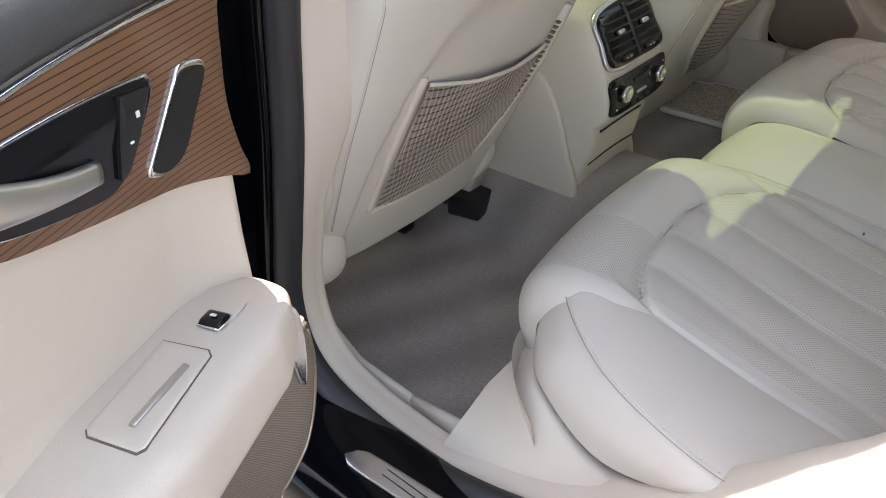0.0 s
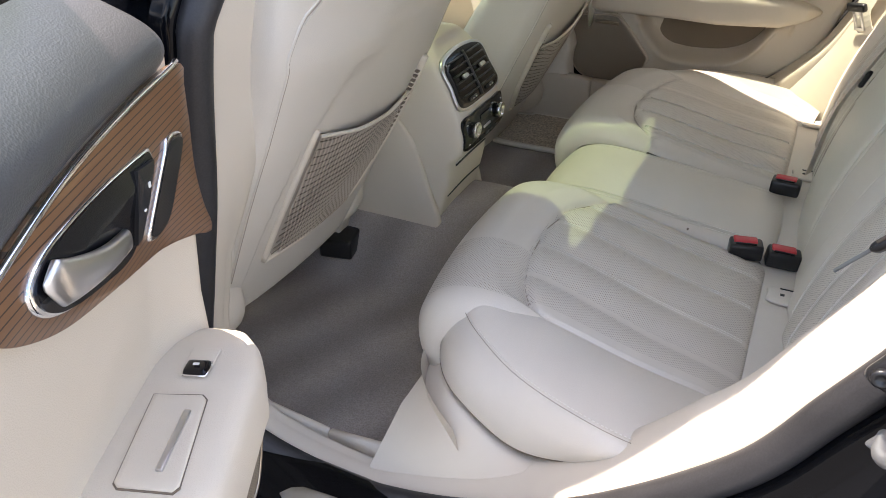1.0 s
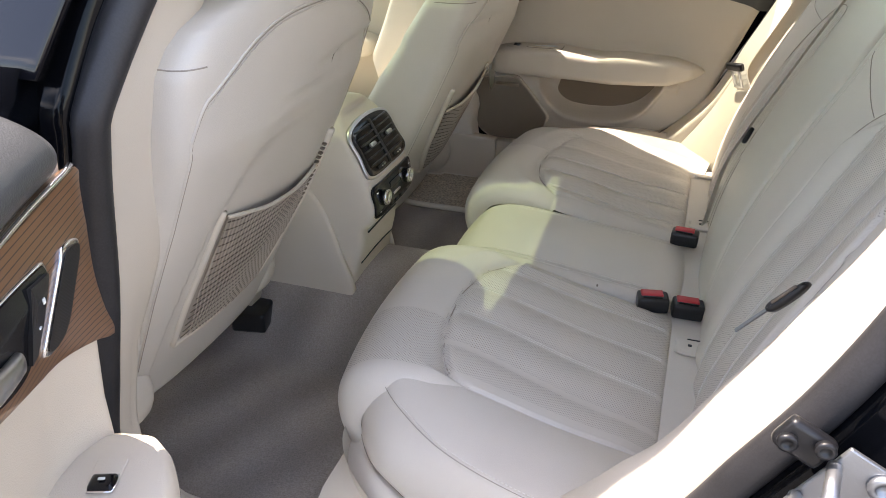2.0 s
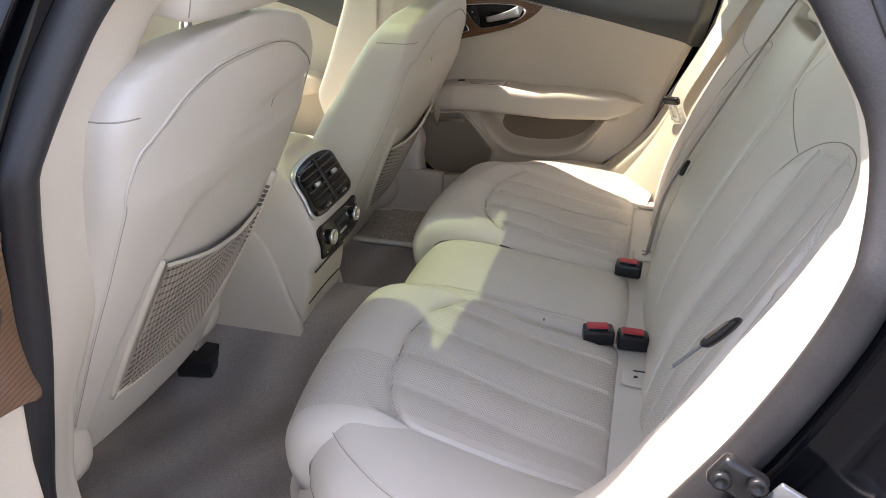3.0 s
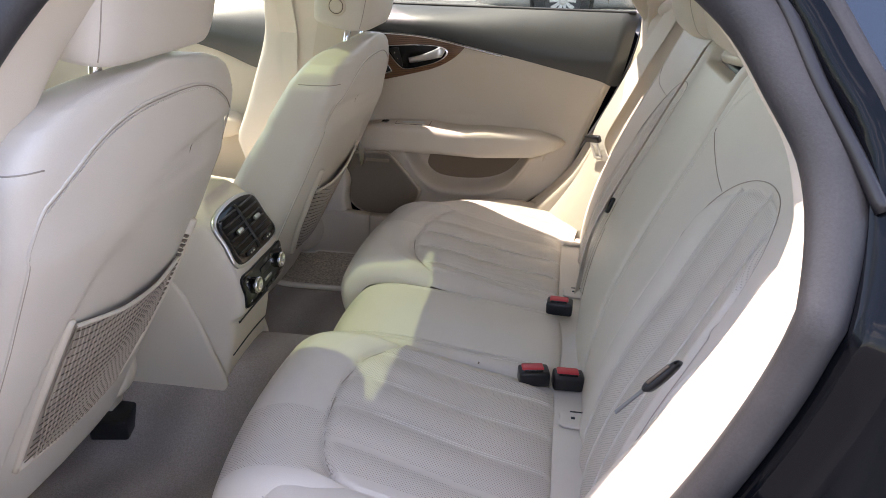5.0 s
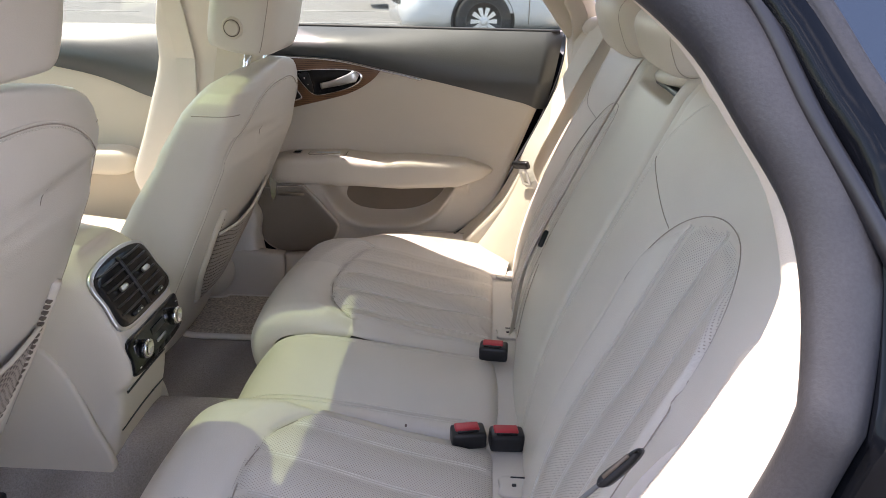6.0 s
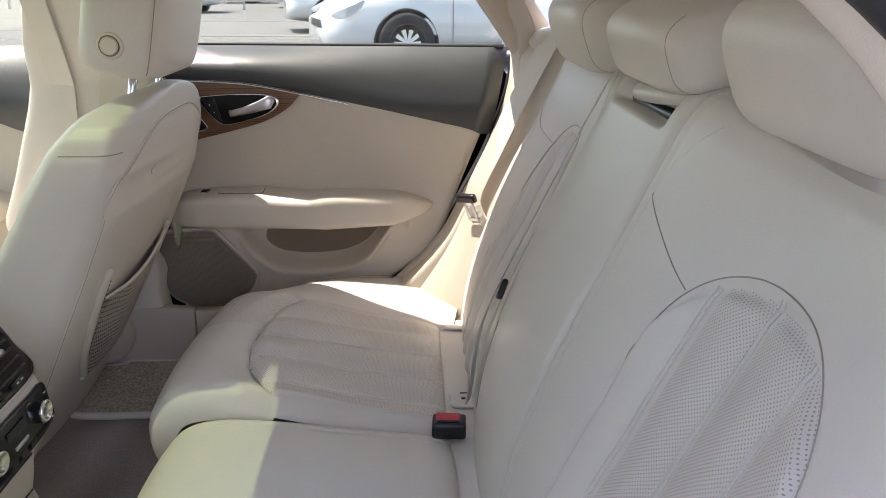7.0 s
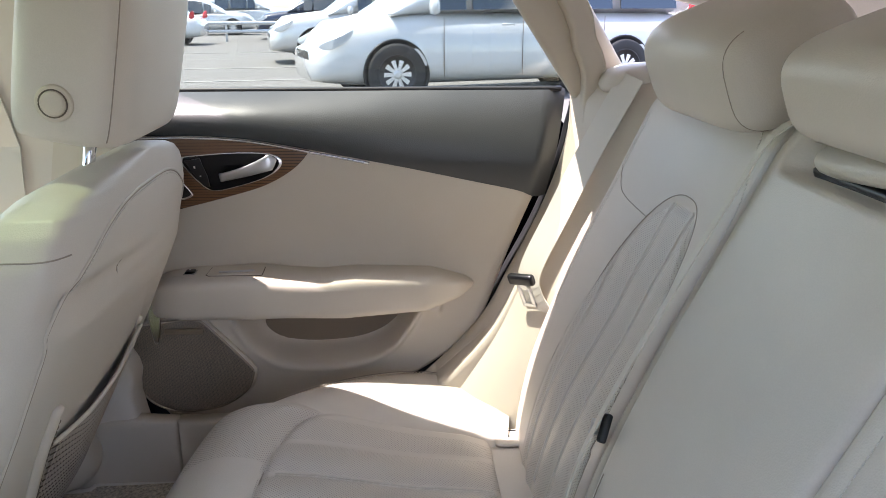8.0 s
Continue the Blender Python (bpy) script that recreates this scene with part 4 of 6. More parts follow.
    for dy in (-0.17, 0.15):
        put_box("seat_rail", np.array((-1.20 + dx, yc + dy, 0.31 - dz)) - o, (0.30, 0.04, 0.17), M_BLACK, seat, 0.01)
    # headrest: a broad pad with a rounded rear shell
    def hr(z):
        return np.array((-0.668 + dx + 0.22 * (z - 1.0), yc, z)) - o
    rings = []
    for k in range(34):
        t = k / 33
        z = 1.005 + hz + 0.20 * t
        e = (1 - abs(2 * t - 1) ** 5) ** 0.2
        rings.append(ring(hr(z), (0, 1, 0), (1, 0, -0.2), 0.142 * (0.82 + 0.18 * e), 0.068 * (0.5 + 0.5 * e), 5.0, 56))
    v, f = loft(rings)
    head = mesh("headrest", v, f, M_LEATHER, seat, "padded beige leather headrest")
    for sgn in (-1, 1):
        line = [rings[k][int(56 * (0.42 if sgn < 0 else 0.08)) % 56] for k in range(2, 32)]
        put_tube("piping", line, 0.0008, M_CREASE, head, n=6)
        stitches("stitching", [np.array(p) + (-0.004, sgn * 0.0005, 0) for p in line], head)
    sx = hr(1.055 + hz)
    for r, d, nm in ((0.021, 0.0, "button_surround"), (0.0145, 0.003, "release_button")):
        rr = [[sx + np.array((-0.005 + r * q * math.cos(a), -0.143 - d - w, r * q * math.sin(a))) for a in np.linspace(0, 2 * math.pi, 28, endpoint=False)] for q, w in ((1.05, -0.01), (1.0, 0.001), (0.9, 0.003), (0.72, 0.002 if d == 0 else 0.003), (0.3, 0.0 if d == 0 else 0.003))]
        v, f = loft(rr)
        mesh(nm, v, f, M_TRIM, head, "round beige release button" if d else "")
    put_tube("button_gap", [sx + np.array((-0.005 + 0.0155 * math.cos(a), -0.1465, 0.0155 * math.sin(a))) for a in np.linspace(0, 2 * math.pi, 33)], 0.0009, M_SEAM, head, n=6)
    for dy in (-0.072, 0.072):
        put_tube("headrest_post", [hr(z) + np.array((0.012, dy, 0)) for z in (0.93, 0.98, 1.06)], 0.0075, M_CHROME, seat, "chrome post", n=16)
        c = hr(0.975) + np.array((0.012, dy, 0))
        rr = [[c + np.array((r * 1.15 * math.cos(a), r * math.sin(a), h + 0.25 * r * 0.0)) for a in np.linspace(0, 2 * math.pi, 24, endpoint=False)] for r, h in ((0.026, -0.012), (0.026, 0.0), (0.022, 0.004), (0.010, 0.005))]
        v, f = loft(rr)
        mesh("post_collar", v, f, M_TRIM, seat, "pale plastic post collar")
    seat.location.z += dz
    return seat


front_seat(-1, -0.030, 0.06, 0.010, "beige leather front seat with a net pocket on its back")
front_seat(1, 0.008, -0.022, 0.022, "beige leather front seat with a net pocket and chrome-posted headrest")


def connector_box():
    """The small black box on the carpet under the seat."""
    b = thing("connector_box", "small black plastic box under the front seat", "plastic box", (-0.985, -0.205, 0.275))
    put_box("body", (0, 0, 0.022), (0.075, 0.085, 0.045), M_BLACK, b, 0.006, (0, 0, 12))
    put_box("cover", (-0.05, -0.01, 0.028), (0.05, 0.06, 0.03), M_BLACK, b, 0.005, (0, 0, 12))


connector_box()


# ---- centre console ----
def console():
    c = thing("centre_console", "beige rear end of the centre console with air vents", "console", (-0.80, -0.032, 0.37))
    o = np.array(c.location)
    REAR = [(0.36, -0.775), (0.45, -0.752), (0.50, -0.745), (0.52, -0.722), (0.545, -0.714), (0.60, -0.722), (0.63, -0.733), (0.70, -0.772), (0.735, -0.80)]
    rz, rx = [a for a, _ in REAR], [b for _, b in REAR]

    def rear_x(z):
        return float(np.interp(z, rz, rx))

    def on(y, z, d=0.0):
        return np.array((rear_x(z) + 0.0008 - 0.35 * (y / 0.105) ** 4 * 0.01 + d, -0.032 + y, z + 0.35 * d)) - o

    rings = []
    for k in range(50):
        t = k / 49
        z = 0.36 + 0.385 * t
        half = float(np.interp(z, (0.36, 0.46, 0.52, 0.62, 0.70, 0.745), (0.108, 0.103, 0.108, 0.110, 0.100, 0.075)))
        e = 1 if t < 0.92 else math.sqrt(max(0.04, 1 - ((t - 0.92) / 0.08) ** 2))
        x = rear_x(z)
        rings.append(ring(np.array(((x - 1.30) / 2, -0.032, z)) - o, (0, 1, 0), (1, 0, 0), half * (0.6 + 0.4 * e), (x + 1.30) / 2, 14, 96))
    v, f = loft(rings)
    mesh("body", v, f, M_TRIM, c, "moulded beige console body")
    # lower side cheek
    for sgn in (-1, 1):
        poly = rounded([(-1.25, 0.33), (-1.25, 0.60), (-1.0, 0.615), (-0.88, 0.60), (-0.83, 0.55), (-0.795, 0.45), (-0.772, 0.345), (-0.90, 0.335)], 60)
        put_plate("side_cheek", poly, lambda u, w, d, sgn=sgn: np.array((u, -0.032 + sgn * (0.104 + d), w)) - o, 0.012, M_TRIM, c, 0.005, "smooth beige side cheek")
    # lower flanks beside the front seats
    for sgn in (-1, 1):
        rr = [ring(np.array((x, -0.032 + sgn * 0.145, 0.45)) - o, (0, 1, 0), (0, 0, 1), 0.040, 0.15, 5, 28) for x in (-1.75, -1.5, -1.2, -1.05, -1.0, -0.985)]
        v, f = loft(rr)
        mesh("side_flank", v, f, M_TRIM, c)
    # vent frame and vents
    frame_out = rounded([(-0.088, 0.704), (0.0, 0.716), (0.088, 0.704), (0.097, 0.66), (0.094, 0.617), (0.0, 0.612), (-0.094, 0.617), (-0.097, 0.66)], 64)
    frame_in = rounded([(-0.083, 0.700), (0.0, 0.7115), (0.083, 0.700), (0.0915, 0.66), (0.089, 0.6215), (0.0, 0.6165), (-0.089, 0.6215), (-0.0915, 0.66)], 64)
    put_plate("vent_frame", frame_out, on, 0.006, M_ALU, c, 0.002, "satin chrome vent surround")
    vent = put_plate("air_vent", frame_in, lambda u, w, d: on(u, w, d + 0.0035), 0.0035, M_GLOSS, c, 0.001, "glossy black twin air vent")
    for sgn in (-1, 1):
        for k in range(6):
            z = 0.637 + 0.0125 * k
            wdt = 0.036 if k < 5 else 0.032
            put_tube("slat", [on(sgn * 0.041 + a * wdt, z, 0.0085) for a in np.linspace(-1, 1, 9)], 0.0026, M_BLACK, vent, n=6, flat=0.6)
        put_tube("slat_tab", [on(sgn * 0.041 + a, 0.668, 0.013) for a in (-0.009, -0.004, 0.004, 0.009)], 0.0045, M_ALU, vent, "bright slat tab", n=8)
        put_tube("dial", [on(sgn * 0.041 + a, 0.6275, 0.009) for a in (-0.014, 0.0, 0.014)], 0.0035, M_BLACK, vent, n=8)
        for q in (-0.006, 0.006):
            put_tube("marking", [on(sgn * 0.041 + q + a, 0.6275, 0.0125) for a in (-0.002, 0.002)], 0.0012, M_LINE, vent, n=5)
    put_tube("divider", [on(0, z, 0.008) for z in np.linspace(0.622, 0.706, 8)], 0.0035, M_BLACK, vent, n=6)
    # climate panel
    cp = rounded([(-0.098, 0.598), (-0.05, 0.601), (0.05, 0.601), (0.094, 0.598), (0.096, 0.565), (0.092, 0.532), (0.0, 0.527), (-0.092, 0.532), (-0.098, 0.565)], 60)
    panel = put_plate("climate_panel", cp, on, 0.005, M_GLOSS, c, 0.0015, "glossy black climate control panel")
    for sgn in (-1, 1):
        cen = on(sgn * 0.062, 0.567, 0.004)
        ax = np.array((0.97, 0, 0.22))
        rr = []
        for r, h in ((0.0165, 0), (0.0165, 0.010), (0.0155, 0.0125), (0.012, 0.0125), (0.011, 0.010), (0.002, 0.010)):
            rr.append([cen + ax * h + np.array((0, r * math.cos(a), r * math.sin(a))) for a in np.linspace(0, 2 * math.pi, 28, endpoint=False)])
        v, f = loft(rr)
        mesh("knob", v, f, M_CHROME, panel, "knurled chrome temperature knob")
        for z in (0.545, 0.585):
            put_box("marking", on(sgn * 0.086, z, 0.006), (0.001, 0.005, 0.002), M_LINE, panel, 0.0003)
    put_box("display", on(0, 0.578, 0.0055), (0.001, 0.05, 0.014), M_BLACK, panel, 0.0004)
    put_box("rocker", on(0, 0.557, 0.006), (0.003, 0.034, 0.005), M_ALU, panel, 0.001)
    for y in (-0.026, 0.0, 0.026):
        put_box("button", on(y, 0.54, 0.0055), (0.002, 0.016, 0.008), M_BLACK, panel, 0.0008)
    # slot of the drawer below
    put_tube("drawer_slot", [on(y, 0.492 - 0.003 * (y / 0.08) ** 2, 0.0005) for y in np.linspace(-0.075, 0.075, 16)], 0.003, M_BLACK, c, n=6)
    put_tube("drawer_lip", [on(y, 0.4965 - 0.003 * (y / 0.08) ** 2, 0.001) for y in np.linspace(-0.075, 0.075, 16)], 0.0014, M_ALU, c, n=6)
    put_tube("drawer_gap", [on(y, 0.425 - 0.006 * (y / 0.08) ** 2, -0.0006) for y in np.linspace(-0.085, 0.085, 16)], 0.0022, M_BLACK, c, n=6)
    return c


console()


# ---- doors ----
POCKET = smooth_line([(-0.632, 0.625), (-0.605, 0.575), (-0.575, 0.533), (-0.528, 0.504), (-0.44, 0.500), (-0.365, 0.513), (-0.309, 0.548), (-0.258, 0.625)], 60)      # lower edge of the map pocket
def door(side, dx, grow, name, label, m):
    """A rear door in its closed place; m turns it to where it stands. Outline in x and z, depth inwards from the panel sheet."""
    d0 = thing(name, label, "car door", group="rear doors")

    def sheet(x, z):
        return 0.765 - float(np.interp(z, (0.40, 0.72, 0.90, 1.02), (-0.01, 0.0, 0.038, 0.03))) - 0.056 * (x + 0.41) - 0.026 * float(np.interp(x, (-0.78, -0.68), (1, 0))) ** 1.5 * float(np.interp(z, (0.40, 0.60, 0.80, 0.90), (0.4, 1, 1, 0)))

    def at(x, z, d=0.0):
        return np.array((x + dx, side * (sheet(x, z) - d), z))

    # inner panel with the map pocket sunk into it
    rear = smooth_line([(-0.02, 0.98), (-0.024, 0.90), (-0.056, 0.82), (-0.098, 0.70), (-0.148, 0.565), (-0.21, 0.505), (-0.285, 0.455), (-0.40, 0.405), (-0.55, 0.37), (-0.60, 0.36)], 80)
    nz, nx = 110, 150
    verts, uv = [], []
    zs = np.linspace(0.36, 0.955, nz)
    for z in zs:
        xr = float(np.interp(z, rear[::-1, 1], rear[::-1, 0]))
        xf = float(np.interp(z, (0.60, 0.72, 0.79, 0.82, 0.86, 0.90, 0.93, 0.95), (-0.776, -0.774, -0.764, -0.755, -0.750, -0.754, -0.764, -0.772))) - 0.03 * float(np.interp(z, (0.50, 0.62), (1, 0))) + 0.06 * max(0.0, 0.45 - z) / 0.09
        for k in range(nx):
            x = xf + (xr - xf) * k / (nx - 1)
            bot = float(np.interp(x, POCKET[:, 0], POCKET[:, 1]))
            inside = min(z - bot, 0.640 - z, (x + 0.63) * 1.2, (-0.25 - x) * 1.2)
            pocket = 0.5 + 0.5 * math.tanh(inside * 90)
            dep = -0.068 * pocket + 0.010 * gauss(z - bot + 0.014, 0.014) * (1 if -0.62 < x < -0.22 else 0)
            dep += 0.012 * (0.5 - 0.5 * math.tanh((z - 0.615) * 60)) * (0.5 - 0.5 * math.tanh((x + 0.565 + 0.35 * max(0, 0.58 - z)) * 60))
            edge_z = float(np.interp(x, (-0.775, -0.66, -0.56, -0.445, -0.30, -0.16, -0.085, -0.045), (0.955, 0.948, 0.942, 0.922, 0.893, 0.862, 0.845, 0.83)))
            dep -= 0.05 * min(1.0, max(0.0, (z - edge_z - 0.004) / 0.02))
            e = min(1.0, (xr - x) / 0.022, (x - xf) / 0.012 + 0.02)
            dep -= 0.025 * (1 - math.sqrt(max(0, 1 - (1 - max(0, e)) ** 2)))
            dep -= 0.003 * gauss(x - (-0.062 - 0.36 * (0.845 - z)) , 0.003) * (1 if 0.66 < z < 0.85 else 0)
            verts.append(at(x, z, dep))
            uv.append((x, z))
    mesh("door_panel", verts, grid_faces(nz, nx), M_TRIM, d0, "smooth beige door panel with a map pocket", uv=uv)
    # added insert, its colour darkened for the shade below the armrest
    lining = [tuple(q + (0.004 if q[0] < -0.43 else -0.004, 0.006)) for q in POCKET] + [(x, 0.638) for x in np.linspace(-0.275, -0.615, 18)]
    put_plate("pocket_shade_lining", lining, lambda u, w, d: at(u, w, d - 0.0665), 0.004, M_POCKET_SHADE, d0, 0.001, "map pocket lining in a taupe that stands for shade")
    # dark upper roll
    nx, nv = 90, 34
    low = smooth_line([(-0.775, 0.955), (-0.752, 0.948), (-0.66, 0.948), (-0.56, 0.942), (-0.445, 0.922), (-0.30, 0.893), (-0.16, 0.862), (-0.085, 0.845), (-0.055, 0.832), (-0.032, 0.83)], nx)
    verts = []
    for k in range(nx):
        x, zl = low[k]
        xt = float(np.interp(x, (-0.775, -0.70, -0.10, -0.032), (-0.745, -0.70, -0.075, 0.006)))
        soft = min(1.0, (k + 0.3) / 6, (nx - 1 - k + 0.3) / 4)
        for j in range(nv):
            a = j / (nv - 1)
            z = zl + (1.017 - zl) * a - 0.03 * max(0, 1 - k / 7) * a
            bulge = (0.030 - 0.014 * min(1.0, max(0.0, (x + 0.55) / 0.25))) * math.sin(math.pi * min(1, 0.10 + a * 0.82)) * soft - 0.045 * a ** 2.2
            verts.append(at(x + (xt - x) * a, z, bulge - 0.004 - 0.02 * (1 - soft)))
    roll = mesh("upper_trim", verts, grid_faces(nx, nv), M_DARK, d0, "dark grey grained soft upper trim")
    put_tube("window_wiper", [at(x, 1.018, -0.052) for x in np.linspace(-0.74, -0.005, 30)], 0.005, M_RUBBER, d0, "black rubber window wiper", n=8)
    put_tube("trim_line", [at(x, z - 0.003, 0.009) for x, z in low[2:52]], 0.0024, M_CHROME, roll, "thin chrome trim line", n=6)
    # wood
    wood = rounded([(-0.764, 0.789), (-0.757, 0.82), (-0.752, 0.86), (-0.756, 0.90), (-0.764, 0.925), (-0.768, 0.941), (-0.70, 0.946), (-0.56, 0.939), (-0.458, 0.924), (-0.450, 0.920), (-0.478, 0.890), (-0.53, 0.860), (-0.60, 0.838), (-0.69, 0.814), (-0.74, 0.798)], 120)
    put_plate("wood_inlay", wood, lambda u, w, d: at(u, w, d + 0.003), 0.006, M_WOOD, d0, 0.0006, "layered brown wood veneer inlay")
    # handle cup
    bez = rounded([(-0.671, 0.910), (-0.664, 0.914), (-0.59, 0.920), (-0.522, 0.919), (-0.496, 0.907), (-0.505, 0.888), (-0.535, 0.871), (-0.585, 0.856), (-0.616, 0.850), (-0.634, 0.855), (-0.655, 0.878), (-0.671, 0.903)], 72)
    c = bez.mean(axis=0)
    put_plate("handle_bezel", bez, lambda u, w, d: at(u, w, d + 0.006), 0.006, M_CHROME, d0, 0.002, "polished chrome bezel")
    cup = c + (bez - c) * 0.94
    handle = put_plate("handle_cup", cup, lambda u, w, d: at(u, w, d + 0.0105), 0.003, M_GLOSS, d0, 0.0, "glossy black handle recess")
    lever = []
    for k in range(20):
        t = k / 19
        q = np.array((-0.605 + 0.100 * t, 0.8765 + 0.022 * t + 0.010 * t * t))
        lever.append(ring(at(q[0], q[1], 0.0165 + 0.004 * math.sin(math.pi * t)), (0.2, 0, -0.98), (0, -side, 0), (0.0075 + 0.008 * t * t) * min(1.0, 8 * (1.02 - t)), 0.0045 * min(1.0, 8 * (1.02 - t)), 2.6, 20))
    v, f = loft(lever)
    mesh("door_handle", v, f, M_ALU, handle, "brushed aluminium door lever")
    put_plate("lock_panel", [(-0.663, 0.907), (-0.636, 0.911), (-0.627, 0.880), (-0.625, 0.859), (-0.634, 0.861), (-0.648, 0.881)], lambda u, w, d: at(u, w, d + 0.0135), 0.003, M_BLACK, handle, 0.0, "black lock switch plate")
    for k in range(2):
        put_box("marking", at(-0.646 + 0.008 * k, 0.896 - 0.016 * k, 0.0172), (0.003, 0.001, 0.004 if k == 0 else 0.0015), M_LINE, handle, 0.0003)
    # tweeter
    tw = rounded([(-0.714, 0.905), (-0.700, 0.905), (-0.692, 0.897), (-0.676, 0.873), (-0.659, 0.847), (-0.660, 0.840), (-0.674, 0.834), (-0.688, 0.834), (-0.700, 0.843), (-0.714, 0.868), (-0.729, 0.892), (-0.728, 0.900)], 60)
    put_plate("tweeter_frame", tw, lambda u, w, d: at(u, w, d + 0.006), 0.006, M_CHROME, d0, 0.002, "chrome tweeter surround")
    c = tw.mean(axis=0)
    put_plate("tweeter_grille", c + (tw - c) * 0.90, lambda u, w, d: at(u, w, d + 0.011), 0.0022, M_TWEET, d0, 0.0, "black tweeter mesh")
    # armrest: a broad front block with switch and lid, and a padded grip behind
    rings = []
    for k in range(80):
        t = k / 79
        x = -0.772 + 0.612 * t
        top = float(np.interp(x, (-0.772, -0.755, -0.72, -0.68, -0.55, -0.50, -0.44, -0.38, -0.24, -0.16), (0.668, 0.681, 0.692, 0.697, 0.703, 0.697, 0.694, 0.699, 0.695, 0.672)))
        bot = float(np.interp(x, (-0.772, -0.60, -0.52, -0.40, -0.25, -0.16), (0.620, 0.622, 0.622, 0.617, 0.625, 0.655)))
        dep = float(np.interp(x, (-0.772, -0.760, -0.73, -0.69, -0.56, -0.50, -0.40, -0.25, -0.19, -0.16), (0.012, 0.042, 0.072, 0.093, 0.098, 0.090, 0.082, 0.066, 0.045, 0.012)))
        if t > 0.96:
            k2 = math.sqrt(max(0.05, 1 - ((t - 0.96) / 0.04) ** 2))
            m_ = (top + bot) / 2
            top, bot = m_ + (top - m_) * k2, m_ + (bot - m_) * k2
        rings.append(ring(at(x, (top + bot) / 2, dep / 2 - 0.01), (0, 1, 0), (0, 0, 1), dep / 2 + 0.012, (top - bot) / 2, 5.0, 44))
    v, f = loft(rings)
    arm = mesh("armrest", v, f, M_TRIM, d0, "padded beige armrest")

    def top_of(x, d, h):
        z = float(np.interp(x, (-0.72, -0.68, -0.55, -0.50), (0.692, 0.697, 0.703, 0.697)))
        return np.array((x + dx, side * (0.765 - 0.056 * (x + 0.41) - d), z + h))
    lid = np.array([(-0.643, 0.014), (-0.549, 0.020), (-0.545, 0.024), (-0.544, 0.065), (-0.549, 0.069), (-0.640, 0.060), (-0.645, 0.055)])
    put_plate("lid_gap", lid + (lid - lid.mean(axis=0)) * 0.03, lambda u, w, d: top_of(u, w, d - 0.001), 0.0020, M_SEAM, arm)
    cover = put_plate("ashtray_lid", lid, lambda u, w, d: top_of(u, w, d - 0.001), 0.0035, M_TRIM, arm, 0.0012, "hinged beige tray lid")
    put_box("lid_strip", top_of(-0.592, 0.050, 0.0035), (0.064, 0.0055, 0.003), M_ALU, cover, 0.001, (0, -2.5, side * -3), label="brushed aluminium strip")
    put_box("switch_well", top_of(-0.686, 0.038, 0.0002), (0.044, 0.026, 0.002), M_TRIM, arm, 0.001)
    sw = put_box("window_switch", top_of(-0.678, 0.040, 0.003), (0.017, 0.021, 0.006), M_GLOSS, arm, 0.003, label="black window switch with a bright rim")
    put_box("marking", top_of(-0.678, 0.040, 0.0078), (0.003, 0.0055, 0.0006), M_LINE, sw, 0.0002)
    rim = np.array([(-0.688, 0.030), (-0.678, 0.0285), (-0.668, 0.030), (-0.668, 0.050), (-0.678, 0.0515), (-0.688, 0.050)])
    put_tube("switch_rim", [top_of(u, w, 0.0025) for u, w in rim] + [top_of(*rim[0], 0.0025)], 0.0010, M_CHROME, sw, n=6)
    # speaker
    spk = rounded([(-0.800, 0.590), (-0.79, 0.597), (-0.74, 0.598), (-0.685, 0.597), (-0.662, 0.581), (-0.592, 0.500), (-0.586, 0.480), (-0.602, 0.445), (-0.648, 0.413), (-0.70, 0.402), (-0.75, 0.406), (-0.795, 0.444), (-0.812, 0.52)], 90)
    c = spk.mean(axis=0)
    put_plate("speaker_surround", c + (spk - c) * 1.05, lambda u, w, d: at(u, w, d + 0.012), 0.010, M_TRIM, d0, 0.004)
    grille = put_plate("speaker_grille", spk, lambda u, w, d: at(u, w, d + 0.019), 0.006, M_GRILLE, d0, 0.003, "brown perforated speaker grille")
    put_box("badge_bar", at(-0.728, 0.578, 0.0275), (0.115, 0.003, 0.010), M_BRONZE, grille, 0.001, (0, 0, side * -3.2), label="bronze metal bar")
    put_tube("grille_trim", [at(u, w, 0.0245) for u, w in list(spk) + [spk[0]]], 0.0022, M_BRONZE, grille, "thin bronze edging", n=6)
    # reflector in the front edge of the armrest block
    put_plate("edge_reflector", rounded([(-0.742, 0.625), (-0.738, 0.66), (-0.725, 0.672), (-0.722, 0.63), (-0.73, 0.575), (-0.738, 0.57)], 30), lambda u, w, d: at(u - 0.012, w, d + 0.055), 0.004, M_CHROME, d0, 0.001, "silvered edge reflector")
    # structure and skin
    edge = [(-0.80, 0.34), (-0.835, 0.45), (-0.825, 0.62), (-0.785, 0.80), (-0.755, 0.98), (-0.70, 1.0), (-0.2, 1.0), (-0.03, 1.0), (-0.03, 0.90), (-0.068, 0.81), (-0.155, 0.56), (-0.285, 0.445), (-0.40, 0.39), (-0.6, 0.345)]
    edge = np.array(edge)
    edge += grow * (edge - np.array((-0.42, 0.75))) / 0.4 * np.array((1, 0.6)) * (edge[:, 1:] < 0.99)
    put_plate("door_skin", edge, lambda a, b, d: np.array((a + dx, side * (0.848 + d - 0.056 * (a + 0.41)), b)), 0.09, M_PAINT, d0, 0.02, "glossy black painted door shell")
    # window pane
    pane = [(-0.72, 1.0), (-0.70, 1.05), (-0.60, 1.24), (-0.40, 1.27), (-0.22, 1.24), (-0.10, 1.16), (-0.01, 1.04), (-0.005, 1.0)]
